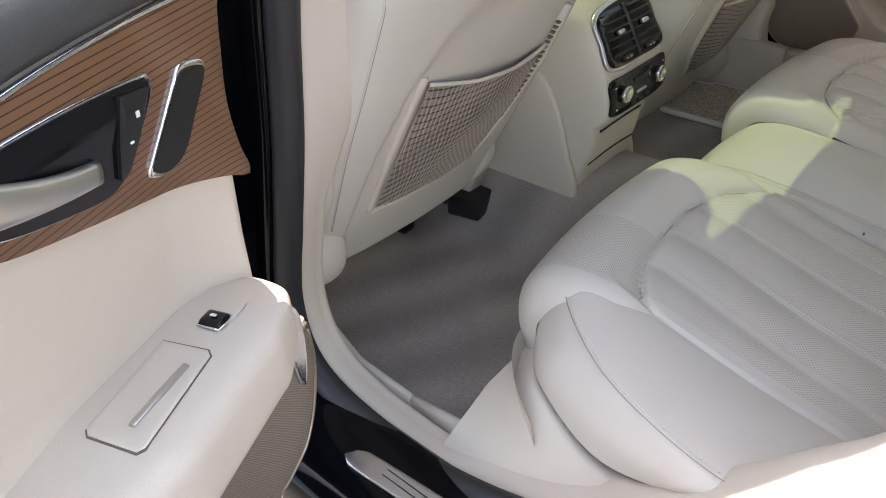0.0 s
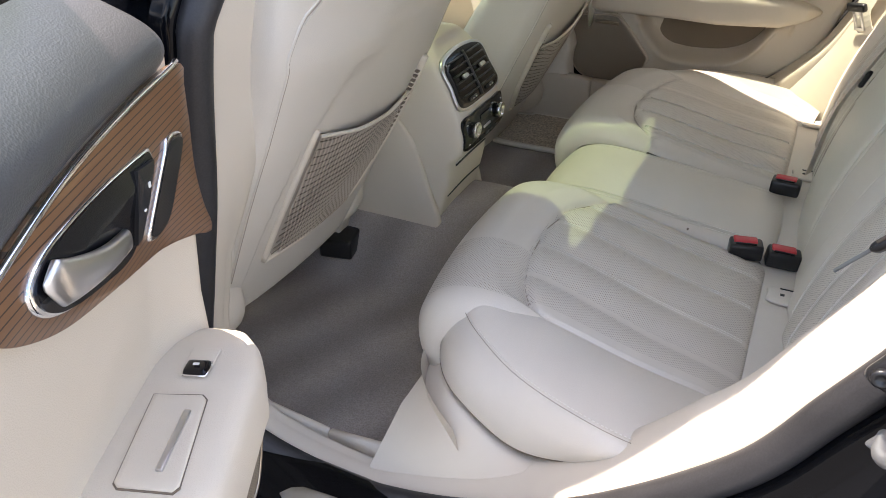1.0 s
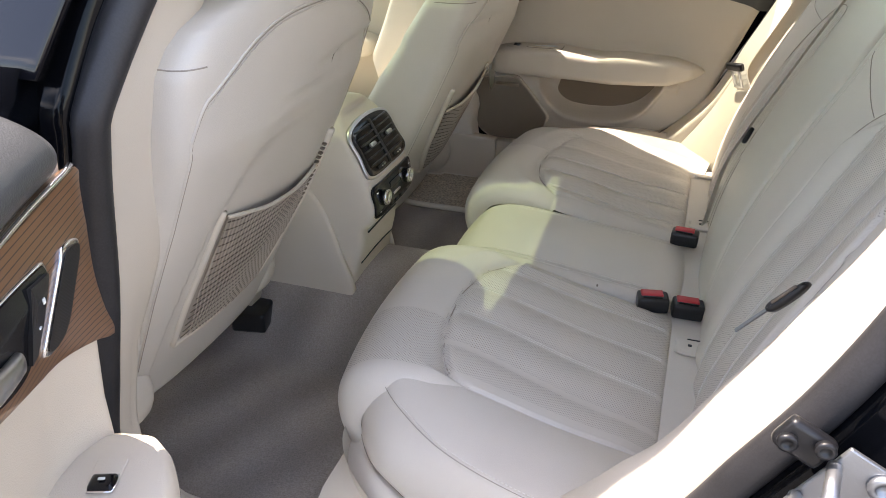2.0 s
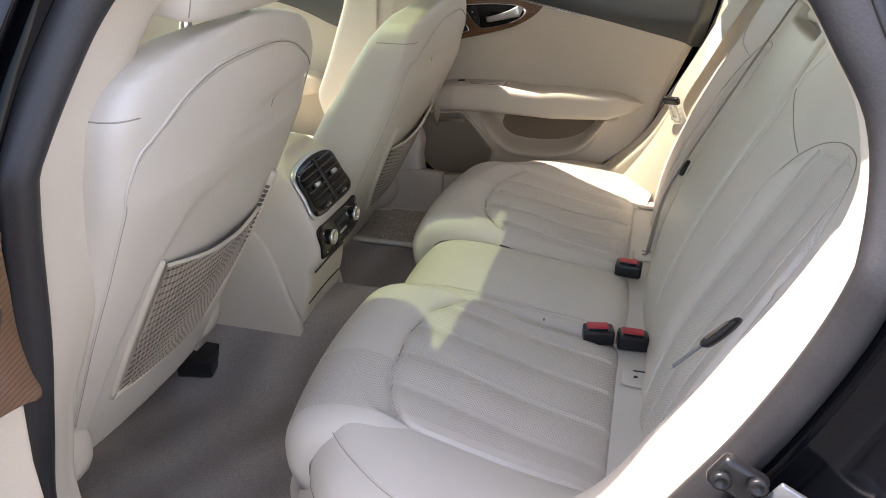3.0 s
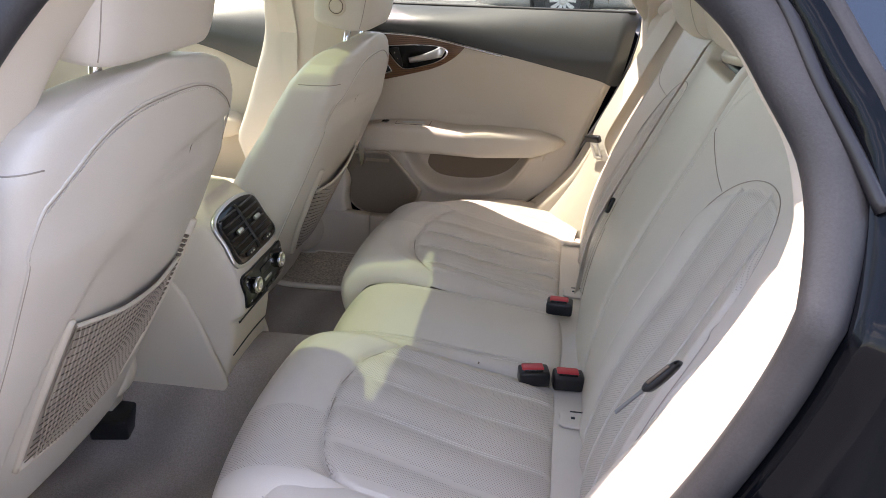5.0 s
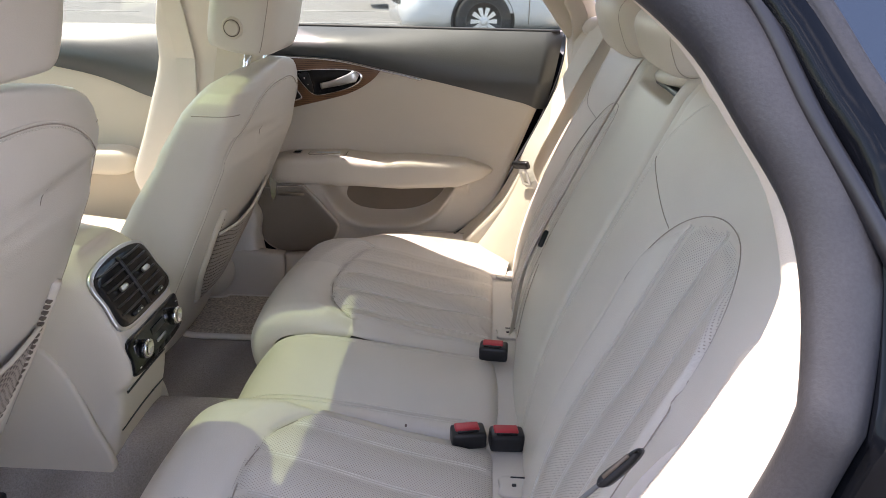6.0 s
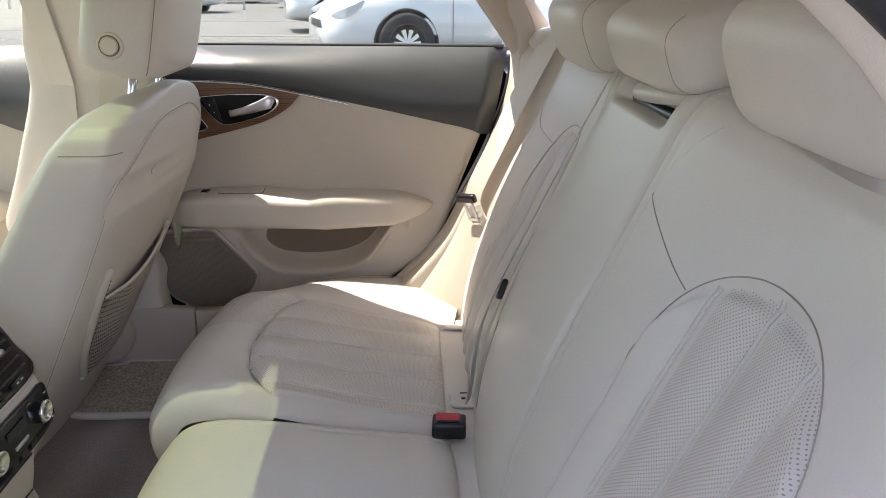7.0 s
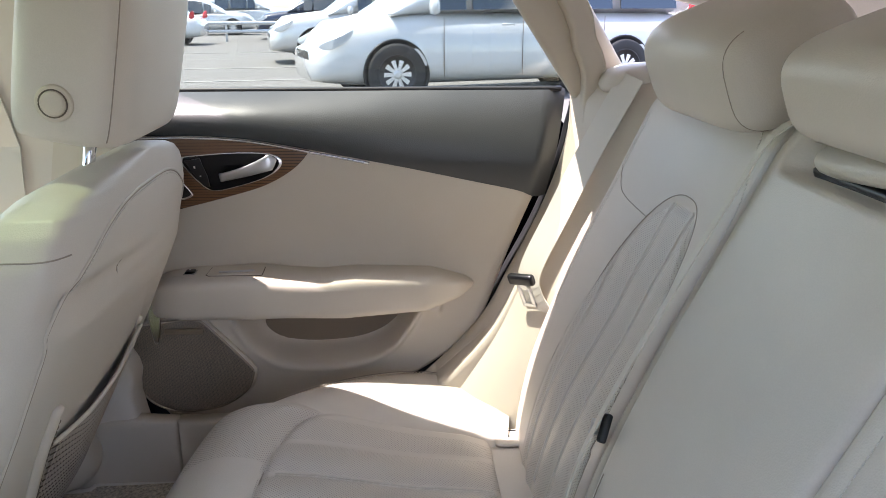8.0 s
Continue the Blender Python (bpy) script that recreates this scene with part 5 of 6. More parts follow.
    put_plate("window_pane", pane, lambda a, b, d: np.array((a + dx, side * (0.805 - 0.056 * (a + 0.41) - LEAN_IN * (b - 1.0) + d), b)), 0.005, M_GLASS_SIDE, d0, 0.0, "clear side window pane")
    d0.matrix_basis = m
    return d0


door(1, 0.032, 0.075, "rear_door", "closed rear car door with beige panel and wood inlay", Matrix.Identity(4))
door(-1, 0.0, 0.0, "rear_door", "wide open rear car door with beige panel and wood inlay",
     Matrix.Translation((-0.528, -1.032, 0.741)) @ Matrix.Rotation(radians(-68.8), 4, "Z") @ Matrix.Translation((0.669, 0.714, -0.70)))


# ---- pillars, sills and front of the cabin ----
def inner_trims(side):
    p = thing("quarter_trim", "beige moulded trim beside the rear bench", "interior trim", (0.1, side * 0.69, 0.4), kind="structure")
    o = np.array(p.location)
    poly = smooth_line([(-0.30, 0.30), (-0.22, 0.44), (-0.10, 0.58), (-0.035, 0.70), (0.015, 0.80), (0.055, 0.90), (0.07, 0.98), (0.075, 1.05), (0.30, 1.06), (0.32, 0.70), (0.32, 0.30)], 70, closed=True)
    if side < 0:
        put_plate("side_trim", poly, lambda u, w, d: np.array((u, side * (0.676 - 0.03 * max(0, w - 0.8) - d), w)) - o, 0.012, M_TRIM, p, 0.008)
    else:
        # broad padded panel from the door seal to the backrest
        rear_edge = sorted([(q[1], q[0]) for q in LOOP if q[0] > -0.42 and 0.36 < q[1] < 1.06])
        verts = []
        for z in np.linspace(0.40, 1.05, 46):
            f0 = np.array((float(np.interp(z, [q[0] for q in rear_edge], [q[1] for q in rear_edge])) - 0.018, 0.748, z))
            r0 = np.array((float(np.interp(z, BACK[:, 1], BACK[:, 0])) + 0.045, 0.578, z))
            for t in np.linspace(0, 1, 26):
                q = f0 + (r0 - f0) * t
                out = 0.022 * math.sin(math.pi * t) ** 0.8 - 0.010 * gauss(t, 0.06)
                verts.append(q + np.array((-0.75, -0.66, 0)) * out * float(np.interp(z, (0.95, 1.05), (1, 0.2))) - o)
        mesh("side_trim", verts, grid_faces(46, 26), M_TRIM, p, "broad padded beige side panel")
    # upper C-pillar cover beside the rear window
    rr = []
    for k in range(24):
        t = k / 23
        x, z = 0.10 - 0.20 * t, 1.02 + 0.26 * t
        rr.append(ring(np.array((x - 0.006, side * ((0.750 if side > 0 else 0.655) - 0.145 * t), z)) - o, (0.8, 0, 0.6), (0, 1, 0), 0.050, 0.022, 3.5, 28))
    v, f = loft(rr)
    if side > 0:
        mesh("pillar_cover", v, f, M_TRIM, p, "smooth beige rear pillar cover")
    # unseen strip above the quarter window, added to block sun from the shoulder pad
    if side > 0:
        put_plate("sun_block_header", [(-0.10, 1.225), (-0.02, 1.20), (0.10, 1.185), (0.40, 1.12), (0.75, 1.04), (0.75, 1.30), (-0.10, 1.36)], lambda u, w, d: np.array((u, 0.815 - LEAN_IN * max(0.0, w - 0.95) - d, w)) - o, 0.02, M_TRIM_LIGHT, p, 0.004)
    # belt outlet shoulder
    rr = [ring(np.array((0.07 + 0.16 * t, side * (0.675 - 0.02 * t), 1.035 + 0.012 * math.sin(math.pi * t))) - o, (0, 1, 0), (0, 0, 1), 0.036 * math.sqrt(max(0.02, 1 - (2 * t - 1) ** 6)), 0.022 * math.sqrt(max(0.02, 1 - (2 * t - 1) ** 6)), 2.6, 28) for t in np.linspace(0, 1, 26)]
    v, f = loft(rr)
    if side > 0:
        mesh("shoulder_pad", v, f, M_LEATHER, p)
    s = thing("sill_trim", "beige moulded sill trim along the carpet", "interior trim", (-0.9, side * 0.70, 0.22), kind="structure")
    o2 = np.array(s.location)
    rise = (0.425, 0.425, 0.43, 0.44) if side > 0 else (0.300, 0.312, 0.36, 0.42)      # the far sill is tall where the closed door hides its edge
    put_plate("sill_panel", [(-0.685, 0.20), (-0.25, 0.20), (-0.25, rise[3]), (-0.42, rise[2]), (-0.60, rise[1]), (-0.685, rise[0])], lambda u, w, d: np.array((u, side * (0.712 - d - 0.06 * max(0, 0.33 - w)), w)) - o2, 0.014 if side < 0 else 0.03, M_TRIM, s, 0.006)
    put_plate("sill_panel", [(-1.7, 0.20), (-0.688, 0.20), (-0.688, rise[0]), (-0.80, rise[0] + 0.01), (-0.87, max(0.36, rise[0])), (-0.93, 0.45), (-1.1, 0.45), (-1.7, 0.40)], lambda u, w, d: np.array((u, side * (0.712 - d - 0.06 * max(0, 0.33 - w)), w)) - o2, 0.014 if side < 0 else 0.03, M_TRIM, s, 0.006)
    b = thing("middle_pillar", "beige middle door pillar with belt guide", "car pillar", (-0.86, side * 0.72, 0.35), kind="structure")
    o3 = np.array(b.location)
    rr = []
    for k in range(40):
        t = k / 39
        z = 0.34 + 0.94 * t
        lean = LEAN_IN * max(0, z - 0.95)
        xr = float(np.interp(z, (0.375, 0.47, 0.60, 0.74, 0.90, 1.03, 1.12, 1.21), (-0.835, -0.85, -0.82, -0.785, -0.755, -0.72, -0.68, -0.60)))
        xr += 0.085 * float(np.interp(z, (0.52, 0.64), (1, 0))) if side > 0 else -0.07 * float(np.interp(z, (0.50, 0.565), (1, 0)))
        wide = float(np.interp(z, (0.34, 0.5, 0.9, 1.3), (0.20, 0.15, 0.115, 0.12)))
        rr.append(ring(np.array((xr - wide, side * (0.725 - lean), z)) - o3, (1, 0, 0), (0, 1, 0), wide, 0.042, 7, 40))
    v, f = loft(rr)
    mesh("pillar_cover", v, f, M_TRIM_LIGHT, b, "pale grained pillar cover")
    # sliding belt guide on the pillar
    g = put_plate("guide_frame", rounded([(-0.755, 0.985), (-0.725, 0.98), (-0.70, 1.05), (-0.67, 1.13), (-0.69, 1.14), (-0.73, 1.06)], 40),
                  lambda u, w, d: np.array((u - 0.05, side * (0.683 - LEAN_IN * max(0, w - 0.95) - d), w)) - o3, 0.006, M_TRIM, b, 0.002)
    put_tube("guide_slot", [np.array((-0.780 + 0.36 * (z - 0.99), side * (0.674 - LEAN_IN * max(0, z - 0.95)), z)) - o3 for z in np.linspace(0.995, 1.12, 8)], 0.004, M_BLACK, b, n=6)
    put_box("guide_slider", np.array((-0.755, side * (0.640), 1.06)) - o3, (0.014, 0.012, 0.04), M_TRIM, b, 0.004, (0, 20, 0))
    belt = thing("seat_belt", "beige seat belt hanging on the middle pillar", "seat belt", (-0.80, side * 0.67, 0.40))
    o4 = np.array(belt.location)
    ribbon("webbing", [np.array((-0.93 + 0.05 * t, side * (0.672 - LEAN_IN * max(0, z - 0.95)), z)) - o4 for t, z in zip(np.linspace(0, 1, 14), np.linspace(0.42, 1.18, 14))], (1, 0, 0), 0.047, 0.0015, M_WEB, belt)


for s in (-1, 1):
    inner_trims(s)


def front_cabin():
    d = thing("front_door", "closed front car door with beige panel", "car door", (-1.4, 0.76, 0.3))
    o = np.array(d.location)

    def at(x, z, dep=0.0):
        return np.array((x, 0.79 - 0.03 * (x + 1.4) * 0.2 - 0.02 * max(0, z - 0.72) - dep, z)) - o
    nx, nz = 60, 40
    verts = [at(x, z, 0.012 * math.sin(math.pi * min(1, max(0, (x + 2.0) / 1.02)))) for x in np.linspace(-2.0, -0.985, nx) for z in np.linspace(0.33, 0.96, nz)]
    mesh("door_panel", verts, grid_faces(nx, nz), M_TRIM, d, "smooth beige front door panel")
    low = smooth_line([(-2.0, 0.95), (-1.6, 0.945), (-1.22, 0.893), (-1.05, 0.835), (-1.01, 0.825), (-0.995, 0.825)], 50)
    verts = []
    for x, zl in low:
        for a in np.linspace(0, 1, 20):
            verts.append(at(x, zl + (1.012 - zl) * a, 0.012 + 0.035 * math.sin(math.pi * min(1, 0.1 + 0.85 * a)) - 0.05 * a ** 2.2))
    mesh("upper_trim", verts, grid_faces(50, 20), M_DARK, d, "dark grey grained upper trim")
    rr = []
    for t in np.linspace(0, 1, 40):
        x = -1.9 + 0.82 * t
        e = min(1, math.sqrt(max(0.02, 1 - max(0, (t - 0.92) / 0.08) ** 2)))
        rr.append(ring(at(x, 0.66, 0.035), (0, 1, 0), (0, 0, 1), 0.05 * e, 0.036 * e, 4, 28))
    v, f = loft(rr)
    mesh("armrest", v, f, M_TRIM, d, "padded beige armrest")
    put_plate("window_pane", [(-2.0, 1.0), (-1.5, 1.24), (-1.1, 1.27), (-0.92, 1.26), (-0.98, 1.0)], lambda a, b, q: np.array((a, 0.815 - LEAN_IN * (b - 1.0) + q, b)) - o, 0.005, M_GLASS_SIDE, d, 0.0)
    put_plate("door_skin", [(-2.05, 0.33), (-2.05, 1.0), (-0.985, 1.0), (-0.985, 0.33)], lambda a, b, q: np.array((a, 0.82 + q, b)) - o, 0.10, M_PAINT, d, 0.02)
    # dashboard
    dash = thing("dashboard", "dark grey dashboard over beige lower fascia", "dashboard", (-2.0, 0, 0.6))
    o2 = np.array(dash.location)
    rr = [ring(np.array((-2.0, y, 0.88)) - o2, (1, 0, 0), (0, 0, 1), 0.22, 0.10, 3, 36) for y in np.linspace(-0.72, 0.72, 20)]
    v, f = loft(rr)
    mesh("upper_fascia", v, f, M_DARK, dash)
    rr = [ring(np.array((-2.02, y, 0.66)) - o2, (1, 0, 0), (0, 0, 1), 0.17, 0.18, 3, 36) for y in np.linspace(-0.70, 0.70, 20)]
    v, f = loft(rr)
    mesh("lower_fascia", v, f, M_TRIM, dash)
    # windscreen and its pillars
    w = thing("windscreen", "raked windscreen with its pillars", "windscreen", (-1.9, 0, 1.0), kind="structure")
    o3 = np.array(w.location)
    mesh("pane", [np.array(q) - o3 for q in ((-2.25, -0.72, 0.97), (-2.25, 0.72, 0.97), (-1.42, 0.55, 1.30), (-1.42, -0.55, 1.30), (-2.255, -0.72, 0.975), (-2.255, 0.72, 0.975), (-1.425, 0.55, 1.305), (-1.425, -0.55, 1.305))],
         [(0, 1, 2, 3), (4, 7, 6, 5), (0, 4, 5, 1), (1, 5, 6, 2), (2, 6, 7, 3), (3, 7, 4, 0)], M_GLASS, w, smooth=False)
    for sgn in (-1, 1):
        put_tube("pillar", [np.array((x, sgn * y, z)) - o3 for x, y, z in ((-2.25, 0.76, 0.97), (-1.85, 0.68, 1.15), (-1.42, 0.58, 1.29))], 0.04, M_TRIM_LIGHT, w, n=14)
        put_tube("roof_rail", [np.array((x, sgn * 0.575, 1.325 - 0.03 * ((x + 0.5) / 0.9) ** 2)) - o3 for x in np.linspace(-1.44, 0.2, 20)], 0.03, M_TRIM_LIGHT, w, n=14)
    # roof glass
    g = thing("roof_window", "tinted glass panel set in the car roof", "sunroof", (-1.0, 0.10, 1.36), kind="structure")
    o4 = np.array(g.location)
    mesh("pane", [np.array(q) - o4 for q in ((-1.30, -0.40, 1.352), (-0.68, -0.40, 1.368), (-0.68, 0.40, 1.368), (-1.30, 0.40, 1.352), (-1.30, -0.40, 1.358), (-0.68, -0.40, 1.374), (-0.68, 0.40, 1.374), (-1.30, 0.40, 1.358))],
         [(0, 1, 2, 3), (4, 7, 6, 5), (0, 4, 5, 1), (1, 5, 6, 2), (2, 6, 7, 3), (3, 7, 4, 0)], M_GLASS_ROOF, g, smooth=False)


front_cabin()


# ---- belts and buckles ----
def tongue(parent, at, turn, k=1.0):
    m = pose(*at, *turn) @ Matrix.Scale(k, 4)
    bm = bmesh.new()
    add_box(bm, (0.013, 0.052, 0.020), m, 0.0062, 4)
    grip = part("tongue_grip", bm, M_BLACK, parent, "black plastic tongue grip")
    # steel tongue with its window
    bm = bmesh.new()
    for sx, sy, sz, px, py, pz in ((0.003, 0.008, 0.045, 0, -0.010, -0.03), (0.003, 0.008, 0.045, 0, 0.010, -0.03), (0.003, 0.028, 0.008, 0, 0, -0.052), (0.003, 0.028, 0.012, 0, 0, -0.012)):
        add_box(bm, (sx, sy, sz), m @ pose(px, py, pz), 0.001)
    part("tongue_plate", bm, M_ALU, grip, "bright steel tongue plate")


def belts():
    b = thing("seat_belt", "beige seat belt with a grey tongue on the pillar", "seat belt", (0.06, 0.66, 0.98))
    o = np.array(b.location)
    ribbon("webbing", [np.array(q) - o for q in smooth_line([(0.110, 0.628, 1.05), (0.076, 0.628, 0.985), (0.044, 0.630, 0.92), (0.002, 0.634, 0.825), (-0.042, 0.634, 0.725), (-0.038, 0.622, 0.68), (-0.004, 0.600, 0.63), (0.02, 0.59, 0.58)], 40)], (0.66, -0.75, 0), 0.047, 0.0014, M_WEB, b, "folded beige webbing")
    tongue(b, (np.array((-0.060, 0.618, 0.714)) - o), (-10, -18, 48))
    b = thing("seat_belt", "beige seat belt lying down the middle seat joint", "seat belt", (0.12, 0.20, 1.0))
    o = np.array(b.location)
    ribbon("webbing", [np.array(q) - o for q in smooth_line([(0.20, 0.170, 1.06), (0.128, 0.183, 1.035), (0.095, 0.190, 0.975), (0.058, 0.198, 0.895), (0.012, 0.206, 0.79), (-0.032, 0.210, 0.69), (-0.064, 0.208, 0.60), (-0.082, 0.200, 0.47)], 40)], (0.35, 0.93, 0), 0.030, 0.0014, M_WEB, b, "pale twisted webbing")
    tongue(b, (np.array((-0.030, 0.196, 0.682)) - o), (62, 24, 0), 0.68)
    b = thing("seat_belt", "beige seat belt with a black tongue beside the bench", "seat belt", (0.09, -0.6, 0.95))
    o = np.array(b.location)
    ribbon("webbing", [np.array(q) - o for q in smooth_line([(0.15, -0.655, 1.0), (0.115, -0.657, 0.95), (0.072, -0.658, 0.87), (0.010, -0.652, 0.795), (-0.02, -0.650, 0.72), (-0.05, -0.655, 0.58), (-0.06, -0.655, 0.45)], 36)], (0.85, -0.3, 0.2), 0.030, 0.0014, M_WEB, b)
    along, across = Vector((0.62, 0.0, 0.78)), Vector((0.55, -0.72, -0.42))
    out = along.cross(across).normalized()
    shape = rounded([(-0.025, -0.002), (-0.017, -0.006), (0.007, -0.005), (0.024, -0.003), (0.025, 0.002), (0.008, 0.005), (-0.016, 0.005), (-0.024, 0.002)], 36)
    grip = put_plate("tongue_grip", shape, lambda u, w, d: np.array(Vector((-0.026, -0.640, 0.794)) + along * u + across * w - out * (d - 0.006)) - o, 0.011, M_BLACK, b, 0.004, "flat black plastic tongue grip")
    put_tube("slot", [np.array(Vector((-0.026, -0.640, 0.794)) + along * u + across * -0.002 - out * 0.006) - o for u in (-0.014, 0.0, 0.016)], 0.0018, M_SEAM, grip, n=6)
    ribbon("tongue_plate", [np.array(q) - o for q in ((-0.040, -0.638, 0.776), (-0.054, -0.636, 0.757), (-0.066, -0.634, 0.740))], (0.3, -0.9, 0), 0.004, 0.002, M_ZINC, grip, "bright steel tongue plate")


belts()


def buckle(at, turn, label):
    k = thing("belt_buckle", label, "belt buckle", at, group="belt buckles")
    m = pose(0, 0, 0, *turn)
    bm = bmesh.new()
    add_box(bm, (0.056, 0.036, 0.030), m @ pose(0, 0, 0.008), 0.007, 3)
    body = part("body", bm, M_BLACK, k, "black plastic buckle body")
    bm = bmesh.new()
    add_box(bm, (0.040, 0.020, 0.012), m @ pose(-0.002, 0.004, 0.0205), 0.003)
    part("release_button", bm, M_RED, body, "red release button")
    bm = bmesh.new()
    add_box(bm, (0.034, 0.0035, 0.010), m @ pose(-0.002, -0.010, 0.0205), 0.001)
    part("slot", bm, M_GLOSS, body)
    return k


buckle((-0.160, -0.152, 0.458), (0, 0, 12), "black buckle with red button between the cushions")
buckle((-0.098, -0.146, 0.452), (0, 4, 8), "black buckle with red button between the cushions")
buckle((-0.118, 0.130, 0.458), (0, 0, -4), "single black buckle with red button on the bench")


def anchor_cover(y):
    a = thing("anchor_flap", "small beige leather flap over the child seat anchor", "anchor flap", (-0.075, y, 0.443), group="anchor flaps")
    put_plate("flap", rounded([(-0.030, -0.022), (0.032, -0.022), (0.036, 0.0), (0.032, 0.022), (-0.030, 0.022), (-0.034, 0)], 28), lambda u, w, d: np.array((u, w, d)), 0.005, M_LEATHER, a, 0.002)
    put_tube("slot", [(-0.004 + 0.013 * t, 0.018, 0.0055) for t in (-1, 0, 1)], 0.0014, M_BLACK, a, n=6)
    put_box("tag", (-0.012, 0.0, 0.0055), (0.007, 0.006, 0.002), M_BLACK, a, 0.001)


for y in (-0.245, -0.50, 0.245, 0.555):
    anchor_cover(y)

put_box("crumb", (-0.262, -0.150, 0.4795), (0.003, 0.005, 0.0025), M_SEAM, None, 0.0)
tagged(bpy.data.objects["crumb"], "tiny dark brown crumb on the leather cushion", "crumb")


# ---- far floor mat and carpet edge ----
def floor_mat():
    m = thing("floor_mat", "ribbed beige floor mat in the far footwell", "floor mat", (-0.80, 0.48, 0.235))
    o = np.array(m.location)
    out = rounded([(-1.08, 0.58), (-0.97, 0.575), (-0.90, 0.47), (-0.86, 0.45), (-0.70, 0.45), (-0.61, 0.45), (-0.60, 0.47), (-0.60, 0.66), (-0.62, 0.68), (-0.80, 0.68), (-0.845, 0.68), (-0.855, 0.665), (-0.90, 0.66), (-1.08, 0.66)], 90)
    put_plate("mat_top", out, lambda u, w, d: np.array((u, w, floor_z(u, w) + 0.004 + d)) - o, 0.009, M_MAT, m, 0.003)
    # edge kept pale to look sunlit, whatever light reaches it
    put_tube("binding", [np.array((u, w, floor_z(u, w) + 0.008)) - o for u, w in list(out) + [out[0]]], 0.008, M_BINDING_LIT, m, "sewn edge binding in a pale tone that mimics sun", n=8)


floor_mat()


# ---- outside of the car ----
def sill_plate():
    s = thing("sill_plate", "brushed aluminium scuff plate on the black sill", "scuff plate", (-0.45, -0.84, 0.33))
    o = np.array(s.location)
    put_plate("plate", rounded([(-0.65, -0.866), (-0.655, -0.842), (-0.62, -0.832), (-0.40, -0.818), (-0.25, -0.818), (-0.23, -0.835), (-0.25, -0.852), (-0.5, -0.858)], 50), lambda u, w, d: np.array((u, w, 0.3265 + d)) - o, 0.004, M_ALU, s, 0.0015)
    for k in (-1, 1):
        put_tube("groove", [np.array((x, -0.843 + k * 0.005 + 0.02 * (x + 0.5) * 0.6, 0.331)) - o for x in np.linspace(-0.60, -0.28, 10)], 0.0008, M_BLACK, s, n=5)


def body_side():
    b = thing("body_side", "glossy black painted car side", "car body", (0, -0.85, 0.3), kind="structure")
    o = np.array(b.location)
    # sill
    rr = [ring(np.array((x, -0.845, 0.265)) - o, (0, 1, 0), (0, 0, 1), 0.085, 0.060, 4, 32) for x in np.linspace(-2.2, 0.15, 30)]
    v, f = loft(rr)
    mesh("sill", v, f, M_PAINT, b, "glossy black outer sill")
    # rear quarter panel, from the door opening to the tail
    verts = []
    nx, nz = 40, 50
    edge = LOOP[np.argsort(LOOP[:, 1])]
    right = [(q[0], q[1]) for q in LOOP if q[0] > -0.42 and q[1] < 1.06 and q[1] > 0.34]
    right.sort(key=lambda q: q[1])
    for z in np.linspace(0.30, 1.035, nz):
        x0 = float(np.interp(z, [q[1] for q in right], [q[0] for q in right])) + 0.165
        for t in np.linspace(0, 1, nx):
            verts.append(np.array((x0 + (1.7 - x0) * t, -(0.905 + 0.03 * math.sin(math.pi * (z - 0.3) / 0.9) - 0.05 * t * t - 0.10 * max(0, z - 0.95)), z)) - o)
    mesh("quarter_panel", verts, grid_faces(nz, nx), M_PAINT, b, "glossy black rear quarter panel")
    # quarter window behind the door, in a black frame
    rim = smooth_line([(-0.075, 1.255), (-0.035, 1.225), (0.0145, 1.173), (0.048, 1.111), (0.076, 1.065), (0.095, 1.03)], 40)

    def outer(u, w, d):
        return np.array((u, -(0.800 - LEAN_IN * max(0.0, w - 0.95) + d), w)) - o
    put_plate("quarter_window", [tuple(q) for q in rim] + [(0.75, 1.03), (0.52, 1.15), (0.22, 1.26)], outer, 0.006, M_QUARTER, b, 0.0, "dark window pane that mirrors the sky")
    put_tube("window_trim", [outer(x - 0.006, z, 0.008) for x, z in rim], 0.006, M_BLACK, b, "thin black window moulding", n=8)
    put_tube("window_trim", [outer(x, 1.030, 0.008) for x in np.linspace(rim[-1][0], 0.75, 10)], 0.006, M_BLACK, b, n=8)
    # outer cant rail
    put_tube("roof_rail", [np.array((x, -0.612, z)) - o for x, z in ((-2.0, 1.10), (-1.4, 1.30), (-0.8, 1.345), (-0.2, 1.325), (0.3, 1.27), (0.8, 1.15))], 0.03, M_PAINT, b, n=12)
    # front door of the open side, seen from outside, with its window
    f_ = thing("front_door", "closed black front car door with tinted window", "car door", (-1.3, -0.86, 0.3))
    o2 = np.array(f_.location)
    put_plate("door_skin", [(-2.1, 0.33), (-0.86, 0.33), (-0.86, 0.50), (-0.80, 0.75), (-0.765, 1.01), (-2.1, 1.0)], lambda u, w, d: np.array((u, -(0.80 + d + 0.02 * math.sin(math.pi * (w - 0.3) / 0.75)), w)) - o2, 0.10, M_PAINT, f_, 0.02, "glossy black door skin")
    put_plate("window_pane", [(-2.0, 1.0), (-1.5, 1.24), (-1.1, 1.28), (-0.80, 1.26), (-0.83, 1.0)], lambda u, w, d: np.array((u, -(0.815 - LEAN_IN * (w - 1.0) + d), w)) - o2, 0.006, M_QUARTER, f_, 0.0, "dark window that mirrors the sky")
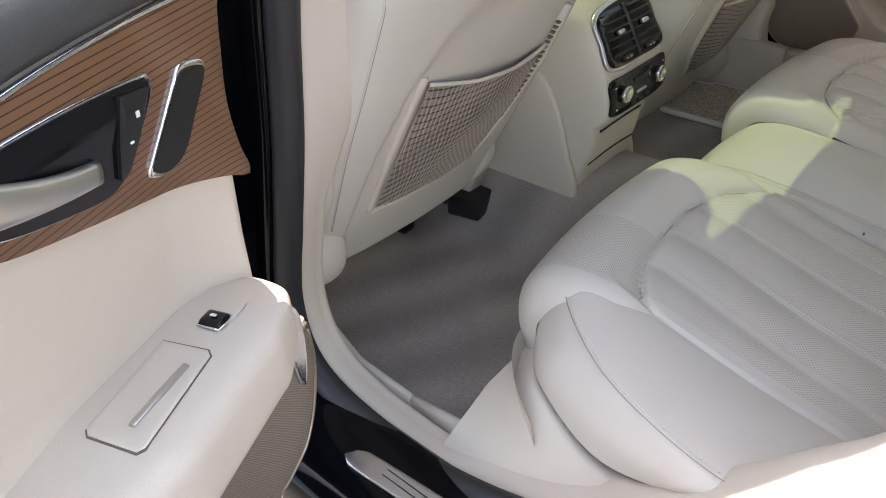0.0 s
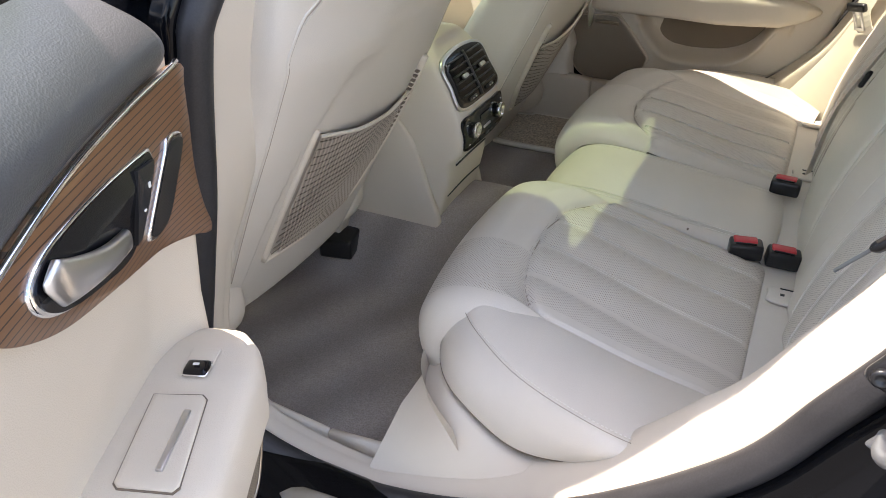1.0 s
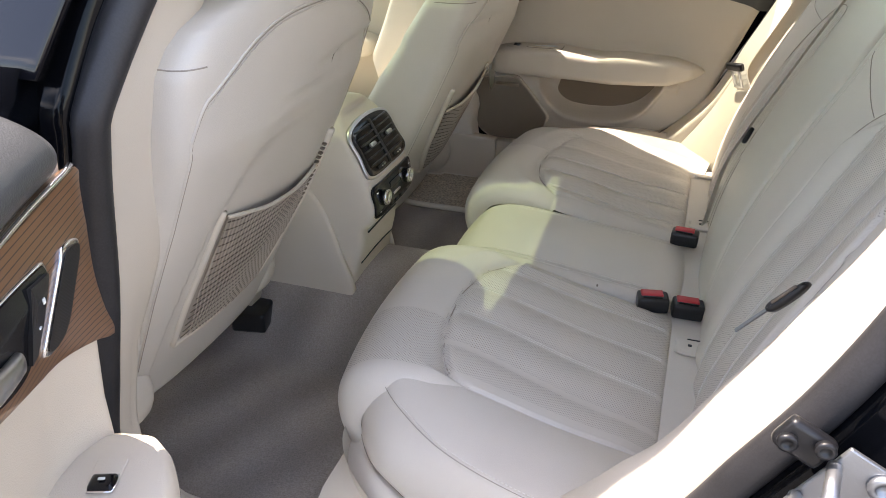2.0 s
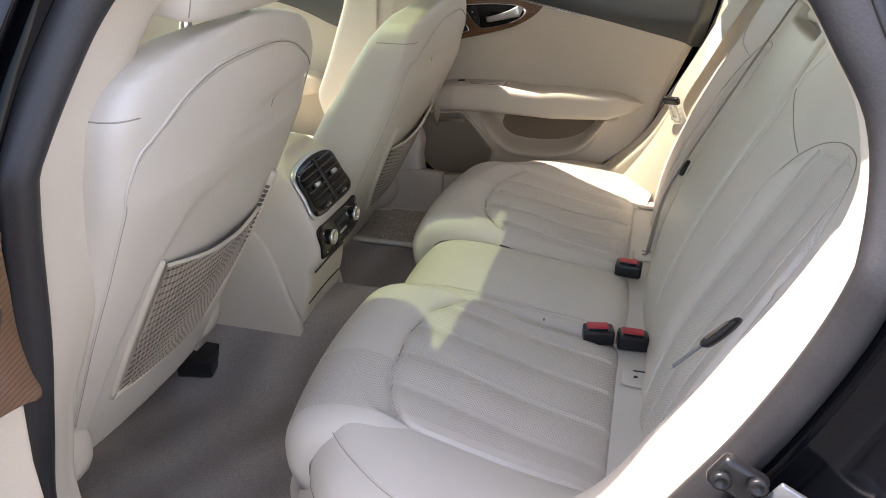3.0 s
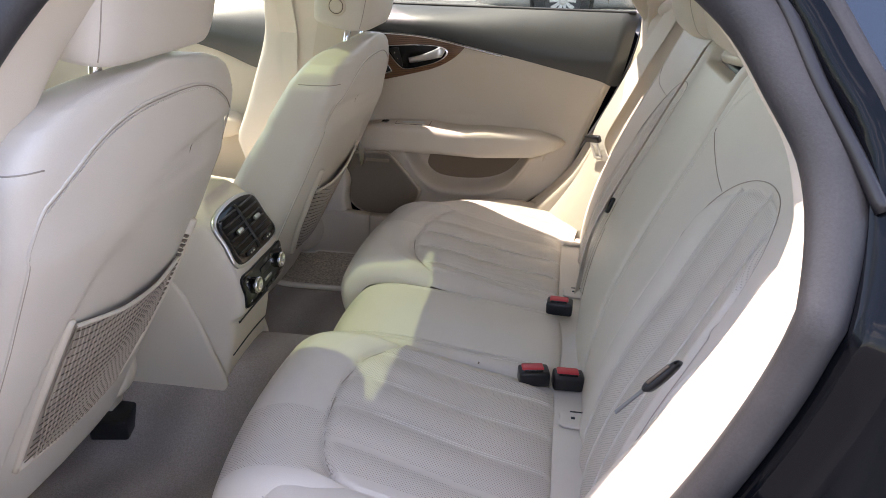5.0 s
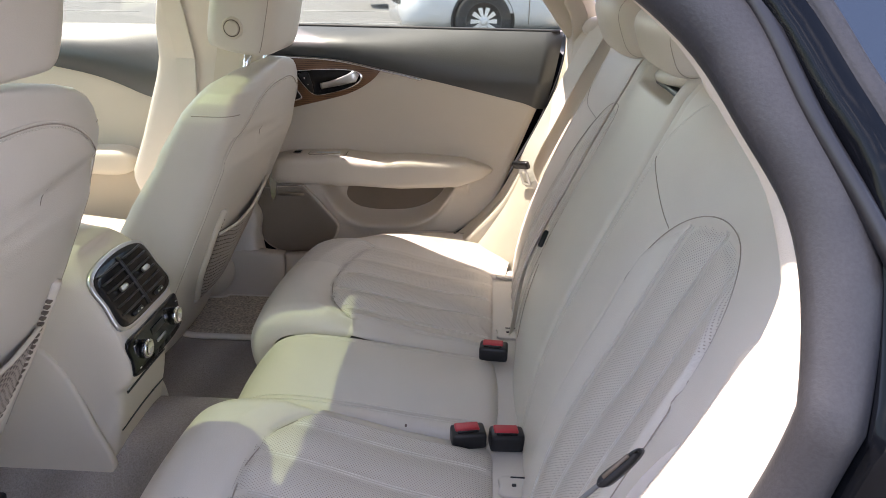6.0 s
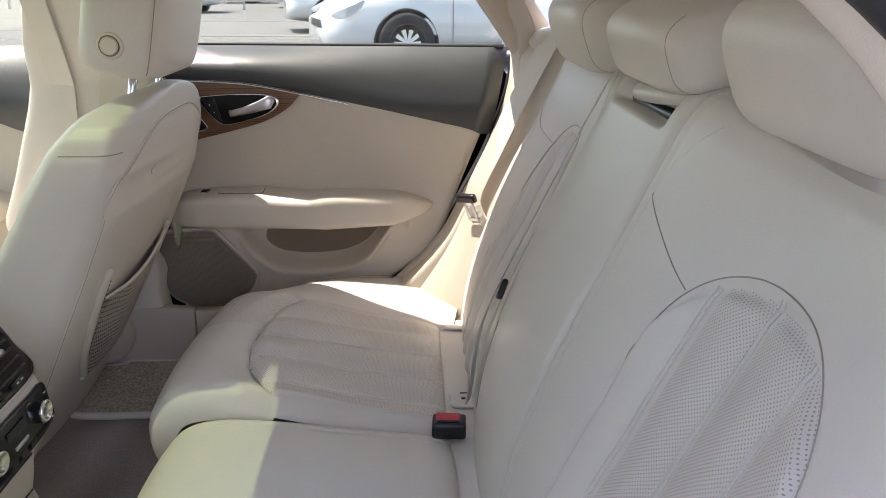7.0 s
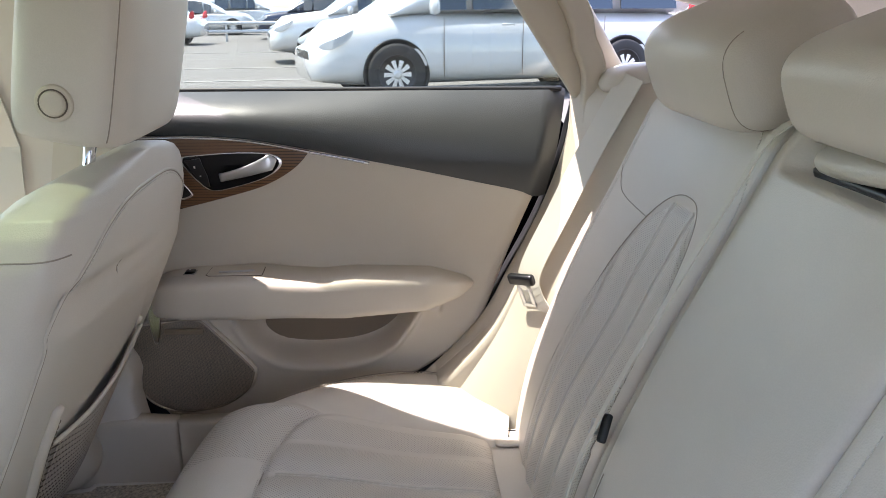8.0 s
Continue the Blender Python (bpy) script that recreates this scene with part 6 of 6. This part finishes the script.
    put_plate("pillar_cover", [(-0.83, 1.0), (-0.745, 1.0), (-0.66, 1.26), (-0.80, 1.26)], lambda u, w, d: np.array((u, -(0.815 - LEAN_IN * (w - 1.0) + d), w)) - o2, 0.01, M_GLOSS, f_, 0.003, "glossy black pillar cover")
    put_plate("inner_panel", [(-2.05, 0.35), (-0.88, 0.35), (-0.86, 0.60), (-0.83, 0.98), (-2.05, 0.98)], lambda u, w, d: np.array((u, -(0.785 - d), w)) - o2, 0.012, M_TRIM, f_, 0.006, "smooth beige inner panel")
    # mirror
    mi = thing("door_mirror", "black door mirror on the front door", "mirror", (-1.75, -0.98, 1.03))
    rr = []
    for t in np.linspace(0, 1, 16):
        e = math.sqrt(max(0.03, 1 - (2 * t - 1) ** 2))
        rr.append(ring((0, 0.10 - 0.2 * t, 0.02), (1, 0, 0), (0, 0, 1), 0.07 * (0.4 + 0.6 * e), 0.07 * (0.4 + 0.6 * e), 3, 24))
    v, f = loft(rr)
    mesh("housing", v, f, M_PAINT, mi)
    put_box("foot", (0, 0.10, -0.03), (0.06, 0.10, 0.03), M_BLACK, mi, 0.01)


M_QUARTER = material("tinted window mirror skin", (0.008, 0.012, 0.018), 0.02, vary=0.0)
M_QUARTER.node_tree.nodes["Principled BSDF"].inputs["IOR"].default_value = 2.0
sill_plate()
body_side()


def striker():
    s = thing("door_striker", "zinc door striker loop on the black pillar", "door striker", (0.016, -0.845, 0.735))
    m = pose(0, 0, 0, 0, 28, 0)
    bm = bmesh.new()
    add_box(bm, (0.055, 0.005, 0.085), m, 0.002)
    plate_ = part("base_plate", bm, M_ZINC, s, "zinc plated base plate")
    loop = smooth_line([(-0.026, -0.004, 0.022), (-0.032, -0.030, 0.022), (-0.030, -0.044, 0.012), (-0.030, -0.044, -0.012), (-0.032, -0.030, -0.022), (-0.026, -0.004, -0.022)], 30)
    put_tube("loop", [m @ Vector(q) for q in loop], 0.006, M_ZINC, s, "bright steel striker loop", n=12)
    for z in (0.030, -0.030):
        rr = [[m @ Vector((0.012 + r * math.cos(a), -h, z + r * math.sin(a))) for a in np.linspace(0, 2 * math.pi, 18, endpoint=False)] for r, h in ((0.012, 0.002), (0.012, 0.007), (0.010, 0.009), (0.006, 0.009), (0.005, 0.005))]
        v, f = loft([[np.array(q) for q in r] for r in rr])
        mesh("bolt", v, f, M_ZINC, plate_, "round socket bolt")
    w = thing("wedge_block", "black plastic guide block on the pillar", "guide block", (-0.022, -0.845, 0.782))
    put_box("body", (0, 0, 0), (0.042, 0.014, 0.030), M_BLACK, w, 0.005, (0, 28, 0))
    for x in (-0.014, 0.014):
        rr = [[np.array((x + r * math.cos(a), -h, 0.004 + r * math.sin(a))) for a in np.linspace(0, 2 * math.pi, 16, endpoint=False)] for r, h in ((0.008, 0.008), (0.008, 0.013), (0.005, 0.014), (0.004, 0.011))]
        v, f = loft(rr)
        mesh("bolt", v, f, M_BLACK, w)


striker()


# ---- vehicles and fittings of the lot ----
def wheel(parent, at, r, wide, side):
    def lathe(prof, n=36):
        return [[np.array(at) + (q[0] * math.cos(a), side * q[1], q[0] * math.sin(a)) for a in np.linspace(0, 2 * math.pi, n, endpoint=False)] for q in prof]
    v, f = loft(lathe([(r * 0.62, 0.0), (r * 0.66, 0.012), (r * 0.9, 0.016), (r * 0.98, 0.0), (r, -0.03), (r, -wide + 0.03), (r * 0.95, -wide)]), cap=False)
    tyre = mesh("wheel", v, f, M_TYRE, parent, "black tyre on a silver rim")
    v, f = loft(lathe([(r * 0.66, 0.010), (r * 0.63, 0.014), (r * 0.60, 0.0), (r * 0.58, -0.09), (r * 0.1, -0.09)]))
    rim = mesh("rim", v, f, M_BARREL, tyre)
    verts, faces = [], []
    for k in range(10):
        a = 2 * math.pi * k / 10
        for q, w, h in ((r * 0.12, 0.034, 0.014), (r * 0.64, 0.066, 0.008)):
            for s_, dd in ((-1, 0), (1, 0), (1, -0.03), (-1, -0.03)):
                c = np.array((q * math.cos(a) - s_ * w / 2 * math.sin(a), 0, q * math.sin(a) + s_ * w / 2 * math.cos(a)))
                verts.append(np.array(at) + c + np.array((0, side * (h + dd), 0)))
        b = 8 * k
        faces += [(b + i, b + (i + 1) % 4, b + 4 + (i + 1) % 4, b + 4 + i) for i in range(4)] + [(b, b + 1, b + 2, b + 3), (b + 4, b + 5, b + 6, b + 7)]
    mesh("spokes", verts, faces, M_SILVER, rim, smooth=False)
    v, f = loft(lathe([(r * 0.15, 0.0), (r * 0.15, 0.016), (r * 0.05, 0.018)], 16))
    mesh("hub_cap", v, f, M_SILVER, rim)


def vehicle(name, label, category, m, paint, length, width, height, hood, wheelbase, r, low_nose=0.62, box=False, group=""):
    """A parked car; its nose points along -x of m, its wheels stand on z = 0."""
    c = thing(name, label, category, group=group)
    xf = -length / 2
    fw = xf + (length - wheelbase) * 0.46
    rw = fw + wheelbase
    belt_z = height * 0.58
    st = [(0.0, low_nose * 0.95, 0.72, 0.70), (0.02, low_nose, 0.86, 0.80), (0.06, hood * 0.92, 0.95, 0.9), (0.12, hood * 0.97, 0.99, 0.94), (hood_end(length, box), hood * 1.05, 1.0, 0.95)]
    rear_end = [(0.90, belt_z * 1.0, 1.0, 0.94), (0.97, belt_z * 0.98, 0.97, 0.92), (1.0, belt_z * 0.85, 0.90, 0.86)]
    rings = []
    for t in np.linspace(0, 1, 44):
        pts = st + [(0.6, belt_z, 1.0, 0.96)] + rear_end
        top = float(np.interp(t, [p[0] for p in pts], [p[1] for p in pts]))
        wd = float(np.interp(t, [p[0] for p in pts], [p[2] for p in pts])) * width / 2
        low = 0.20 + 0.06 * max(0, abs(t - 0.5) - 0.4) / 0.1
        x = xf + length * t
        rr = []
        for k in range(36):
            a = 2 * math.pi * k / 36
            yy = wd * sgn_pow(math.cos(a), 0.42)
            zz = (low + top) / 2 + (top - low) / 2 * sgn_pow(math.sin(a), 0.55)
            rr.append(np.array((x, yy * (1 - 0.05 * max(0, (zz - 0.5) / 0.6)), zz)))
        rings.append(rr)
    v, f = loft(rings)
    mesh("body", v, f, paint, c)
    # cabin
    g0 = hood_end(length, box)
    g1 = 0.985 if box else 0.90
    rings = []
    for t in np.linspace(0, 1, 26):
        x = xf + length * (g0 - 0.02 + (g1 - g0 + 0.02) * t)
        roof = float(np.interp(t, (0, 0.10, 0.28, 0.5, 0.86, 1.0) if box else (0, 0.15, 0.38, 0.6, 0.85, 1.0), (0.02, 0.42, 0.88, 1.0, 0.97, 0.55) if box else (0.02, 0.5, 0.98, 1.0, 0.7, 0.05)))
        top = belt_z + (height - belt_z) * roof
        half = width / 2 * (0.93 - 0.13 * roof)
        rings.append([np.array((x, half * sgn_pow(math.cos(a), 0.5) * (1 if math.sin(a) < 0 else 1 - 0.10 * math.sin(a)), belt_z - 0.05 + (top - belt_z + 0.05) * (0.5 + 0.5 * sgn_pow(math.sin(a), 0.6)))) for a in np.linspace(0, 2 * math.pi, 32, endpoint=False)])
    v, f = loft(rings)
    mesh("cabin", v, f, paint, c)
    # side windows as dark panes with pillars between them
    for side in (-1, 1):
        spans = ((0.14, 0.22), (0.24, 0.46), (0.49, 0.70), (0.73, 0.93)) if box else ((0.20, 0.30), (0.32, 0.54), (0.57, 0.76))
        for a, b in spans:
            def pt(t, h, d):
                x = xf + length * (g0 - 0.02 + (g1 - g0 + 0.02) * t)
                roof = float(np.interp(t, (0, 0.10, 0.28, 0.5, 0.86, 1.0) if box else (0, 0.15, 0.38, 0.6, 0.85, 1.0), (0.02, 0.42, 0.88, 1.0, 0.97, 0.55) if box else (0.02, 0.5, 0.98, 1.0, 0.7, 0.05)))
                z = belt_z + 0.02 + (height - belt_z) * roof * 0.78 * h
                return np.array((x, side * (width / 2 * (0.965 - 0.17 * (z - belt_z) / (height - belt_z)) + d), z))
            put_plate("window", [(a, 0.02), (b, 0.02), (b, 1.0), ((a + b) / 2, 1.0), (a, 1.0)], lambda u, w, d: pt(u, w, d - 0.01), 0.02, M_QUARTER, c, 0.0, "dark side window")
        for t in (0.30, 0.50, 0.72):
            put_tube("door_gap", [np.array((xf + length * t, side * (width / 2 * 0.996 + 0.001), z)) for z in np.linspace(0.32, belt_z - 0.06, 5)], 0.005, M_SEAM, c, n=4)
        put_tube("door_handle", [np.array((xf + length * 0.46 + u, side * (width / 2 + 0.012), belt_z - 0.14)) for u in (-0.08, 0, 0.08)], 0.014, paint, c, n=8)
        rr = [ring((xf + length * (g0 + 0.07), side * (width / 2 + 0.03 + 0.17 * t), belt_z + 0.06), (1, 0, 0), (0, 0, 1), 0.055 * math.sqrt(max(0.05, 1 - (2 * t - 1) ** 4)), 0.085 * math.sqrt(max(0.05, 1 - (2 * t - 1) ** 4)), 3, 20) for t in np.linspace(0, 1, 10)]
        v, f = loft(rr)
        mesh("mirror", v, f, paint, c)
        put_plate("headlight", rounded([(0.0, 0.0), (0.30, 0.12), (0.42, 0.17), (0.36, 0.06), (0.2, -0.03), (0.05, -0.06)], 30), lambda u, w, d: np.array((xf + 0.07 + u * 0.9, side * (width / 2 * float(np.interp(u, (0, 0.15, 0.4), (0.86, 0.945, 0.985))) + d), low_nose + 0.04 + w)), 0.02, M_LAMP, c, 0.006, "clear headlight")
        put_plate("tail_light", rounded([(0, 0), (0.14, 0.02), (0.14, 0.22), (0.02, 0.16)], 20), lambda u, w, d: np.array((-xf - 0.17 + u, side * (width / 2 * 0.955 + d), belt_z - 0.06 + w)), 0.02, M_REDLAMP, c, 0.005, "red tail light")
        for x in (fw, rw):
            arch = [np.array((x + (r + 0.05) * math.cos(a), side * (width / 2 * 0.985 + 0.004), r + (r + 0.05) * math.sin(a))) for a in np.linspace(-0.25, math.pi + 0.25, 24)]
            v, f = loft([[np.array((x + q * math.cos(a), side * (width / 2 * 0.985 + h), r + q * math.sin(a))) for a in np.linspace(0, 2 * math.pi, 32, endpoint=False)] for q, h in ((r + 0.05, 0.0), (r + 0.035, 0.012), (r + 0.03, 0.003), (0.05, 0.003))])
            mesh("wheel_arch", v, f, M_BLACK, c)
            wheel(c, (x, side * (width / 2 + 0.012), r), r, 0.20, side)
    put_box("grille", (xf + 0.03, 0, low_nose - 0.10), (0.06, width * 0.5, 0.12), M_BLACK, c, 0.01)
    c.matrix_basis = m
    return c


def hood_end(length, box):
    return 0.20 if box else 0.27


VAN_YAW = 15.0
van_front = np.array((-0.21, 8.33))
van_mid = van_front + np.array((math.cos(radians(VAN_YAW)), math.sin(radians(VAN_YAW)))) * 1.58 + np.array((-math.sin(radians(VAN_YAW)), math.cos(radians(VAN_YAW)))) * 1.0
vehicle("minivan", "white parked minivan in bright sun", "minivan", pose(van_mid[0], van_mid[1], lot_z(8.5), 0, 0, VAN_YAW), M_WHITE, 5.08, 1.98, 1.80, 1.02, 3.03, 0.355, 0.66, True)
vehicle("suv", "silver grey parked sport utility car", "car", pose(-0.6, 16.2, lot_z(16), 0, 0, 12), M_SILVER, 4.6, 1.85, 1.68, 1.0, 2.7, 0.34, 0.66, False, "parked cars")
vehicle("suv", "dark blue parked sport utility car", "car", pose(-3.0, 29, lot_z(29), 0, 0, 4), M_NAVY, 4.6, 1.85, 1.70, 1.0, 2.7, 0.35, 0.66, False, "parked cars")
vehicle("hatchback", "white parked hatchback with a red tail light", "car", pose(-8.4, 24.5, lot_z(24), 0, 0, 0), M_WHITE, 4.2, 1.75, 1.50, 0.95, 2.55, 0.32, 0.6, False, "parked cars")
vehicle("estate_car", "silver parked estate car", "car", pose(-8.6, 34, lot_z(34), 0, 0, 185), M_SILVER, 4.6, 1.8, 1.55, 0.95, 2.65, 0.33, 0.6, False, "parked cars")
vehicle("pickup", "white parked pickup truck", "pickup truck", pose(-7.8, 40, lot_z(40), 0, 0, 180), M_WHITE, 5.4, 1.95, 1.85, 1.1, 3.3, 0.38, 0.7, False, "parked cars")
vehicle("saloon_car", "white parked saloon car", "car", pose(-14.5, 17.0, lot_z(17), 0, 0, 176), M_WHITE, 4.7, 1.82, 1.48, 0.92, 2.8, 0.34, 0.6, False, "parked cars")
vehicle("saloon_car", "silver parked saloon car", "car", pose(-20.5, 20.0, lot_z(20), 0, 0, 178), M_SILVER, 4.7, 1.82, 1.48, 0.92, 2.8, 0.34, 0.6, False, "parked cars")


def guard_rail():
    g = thing("guard_rail", "white painted steel guard rail across the lot", "guard rail", (-4, 26.5, lot_z(26)))
    for z in (0.62, 0.34):
        put_tube("rail", [(x, 0, z) for x in np.linspace(-16, 8, 10)], 0.06, M_WHITE, g, n=8)
    for x in np.linspace(-16, 8, 13):
        put_box("post", (x, 0.02, 0.33), (0.08, 0.08, 0.70), M_WHITE, g, 0.01)


guard_rail()


def parking_lines():
    for x, y, l, yaw in ((-1.9, 11.6, 3.2, 8), (-2.6, 14.2, 3.2, 6), (-9.0, 13.0, 4.5, 4), (-8.5, 15.5, 4.5, 4), (-14, 13.2, 4.0, 2), (-3.5, 19.5, 4.5, 5), (-9.5, 20.5, 4.5, 3)):
        ob = put_box("parking_line", (0, 0, 0), (l, 0.11, 0.006), M_STRIPE, None, 0.0)
        ob.matrix_basis = pose(x, y, lot_z(y) + 0.005, 0, 0, yaw)
        tagged(ob, "worn white parking line painted on the lot", "parking line", "parking lines")


parking_lines()
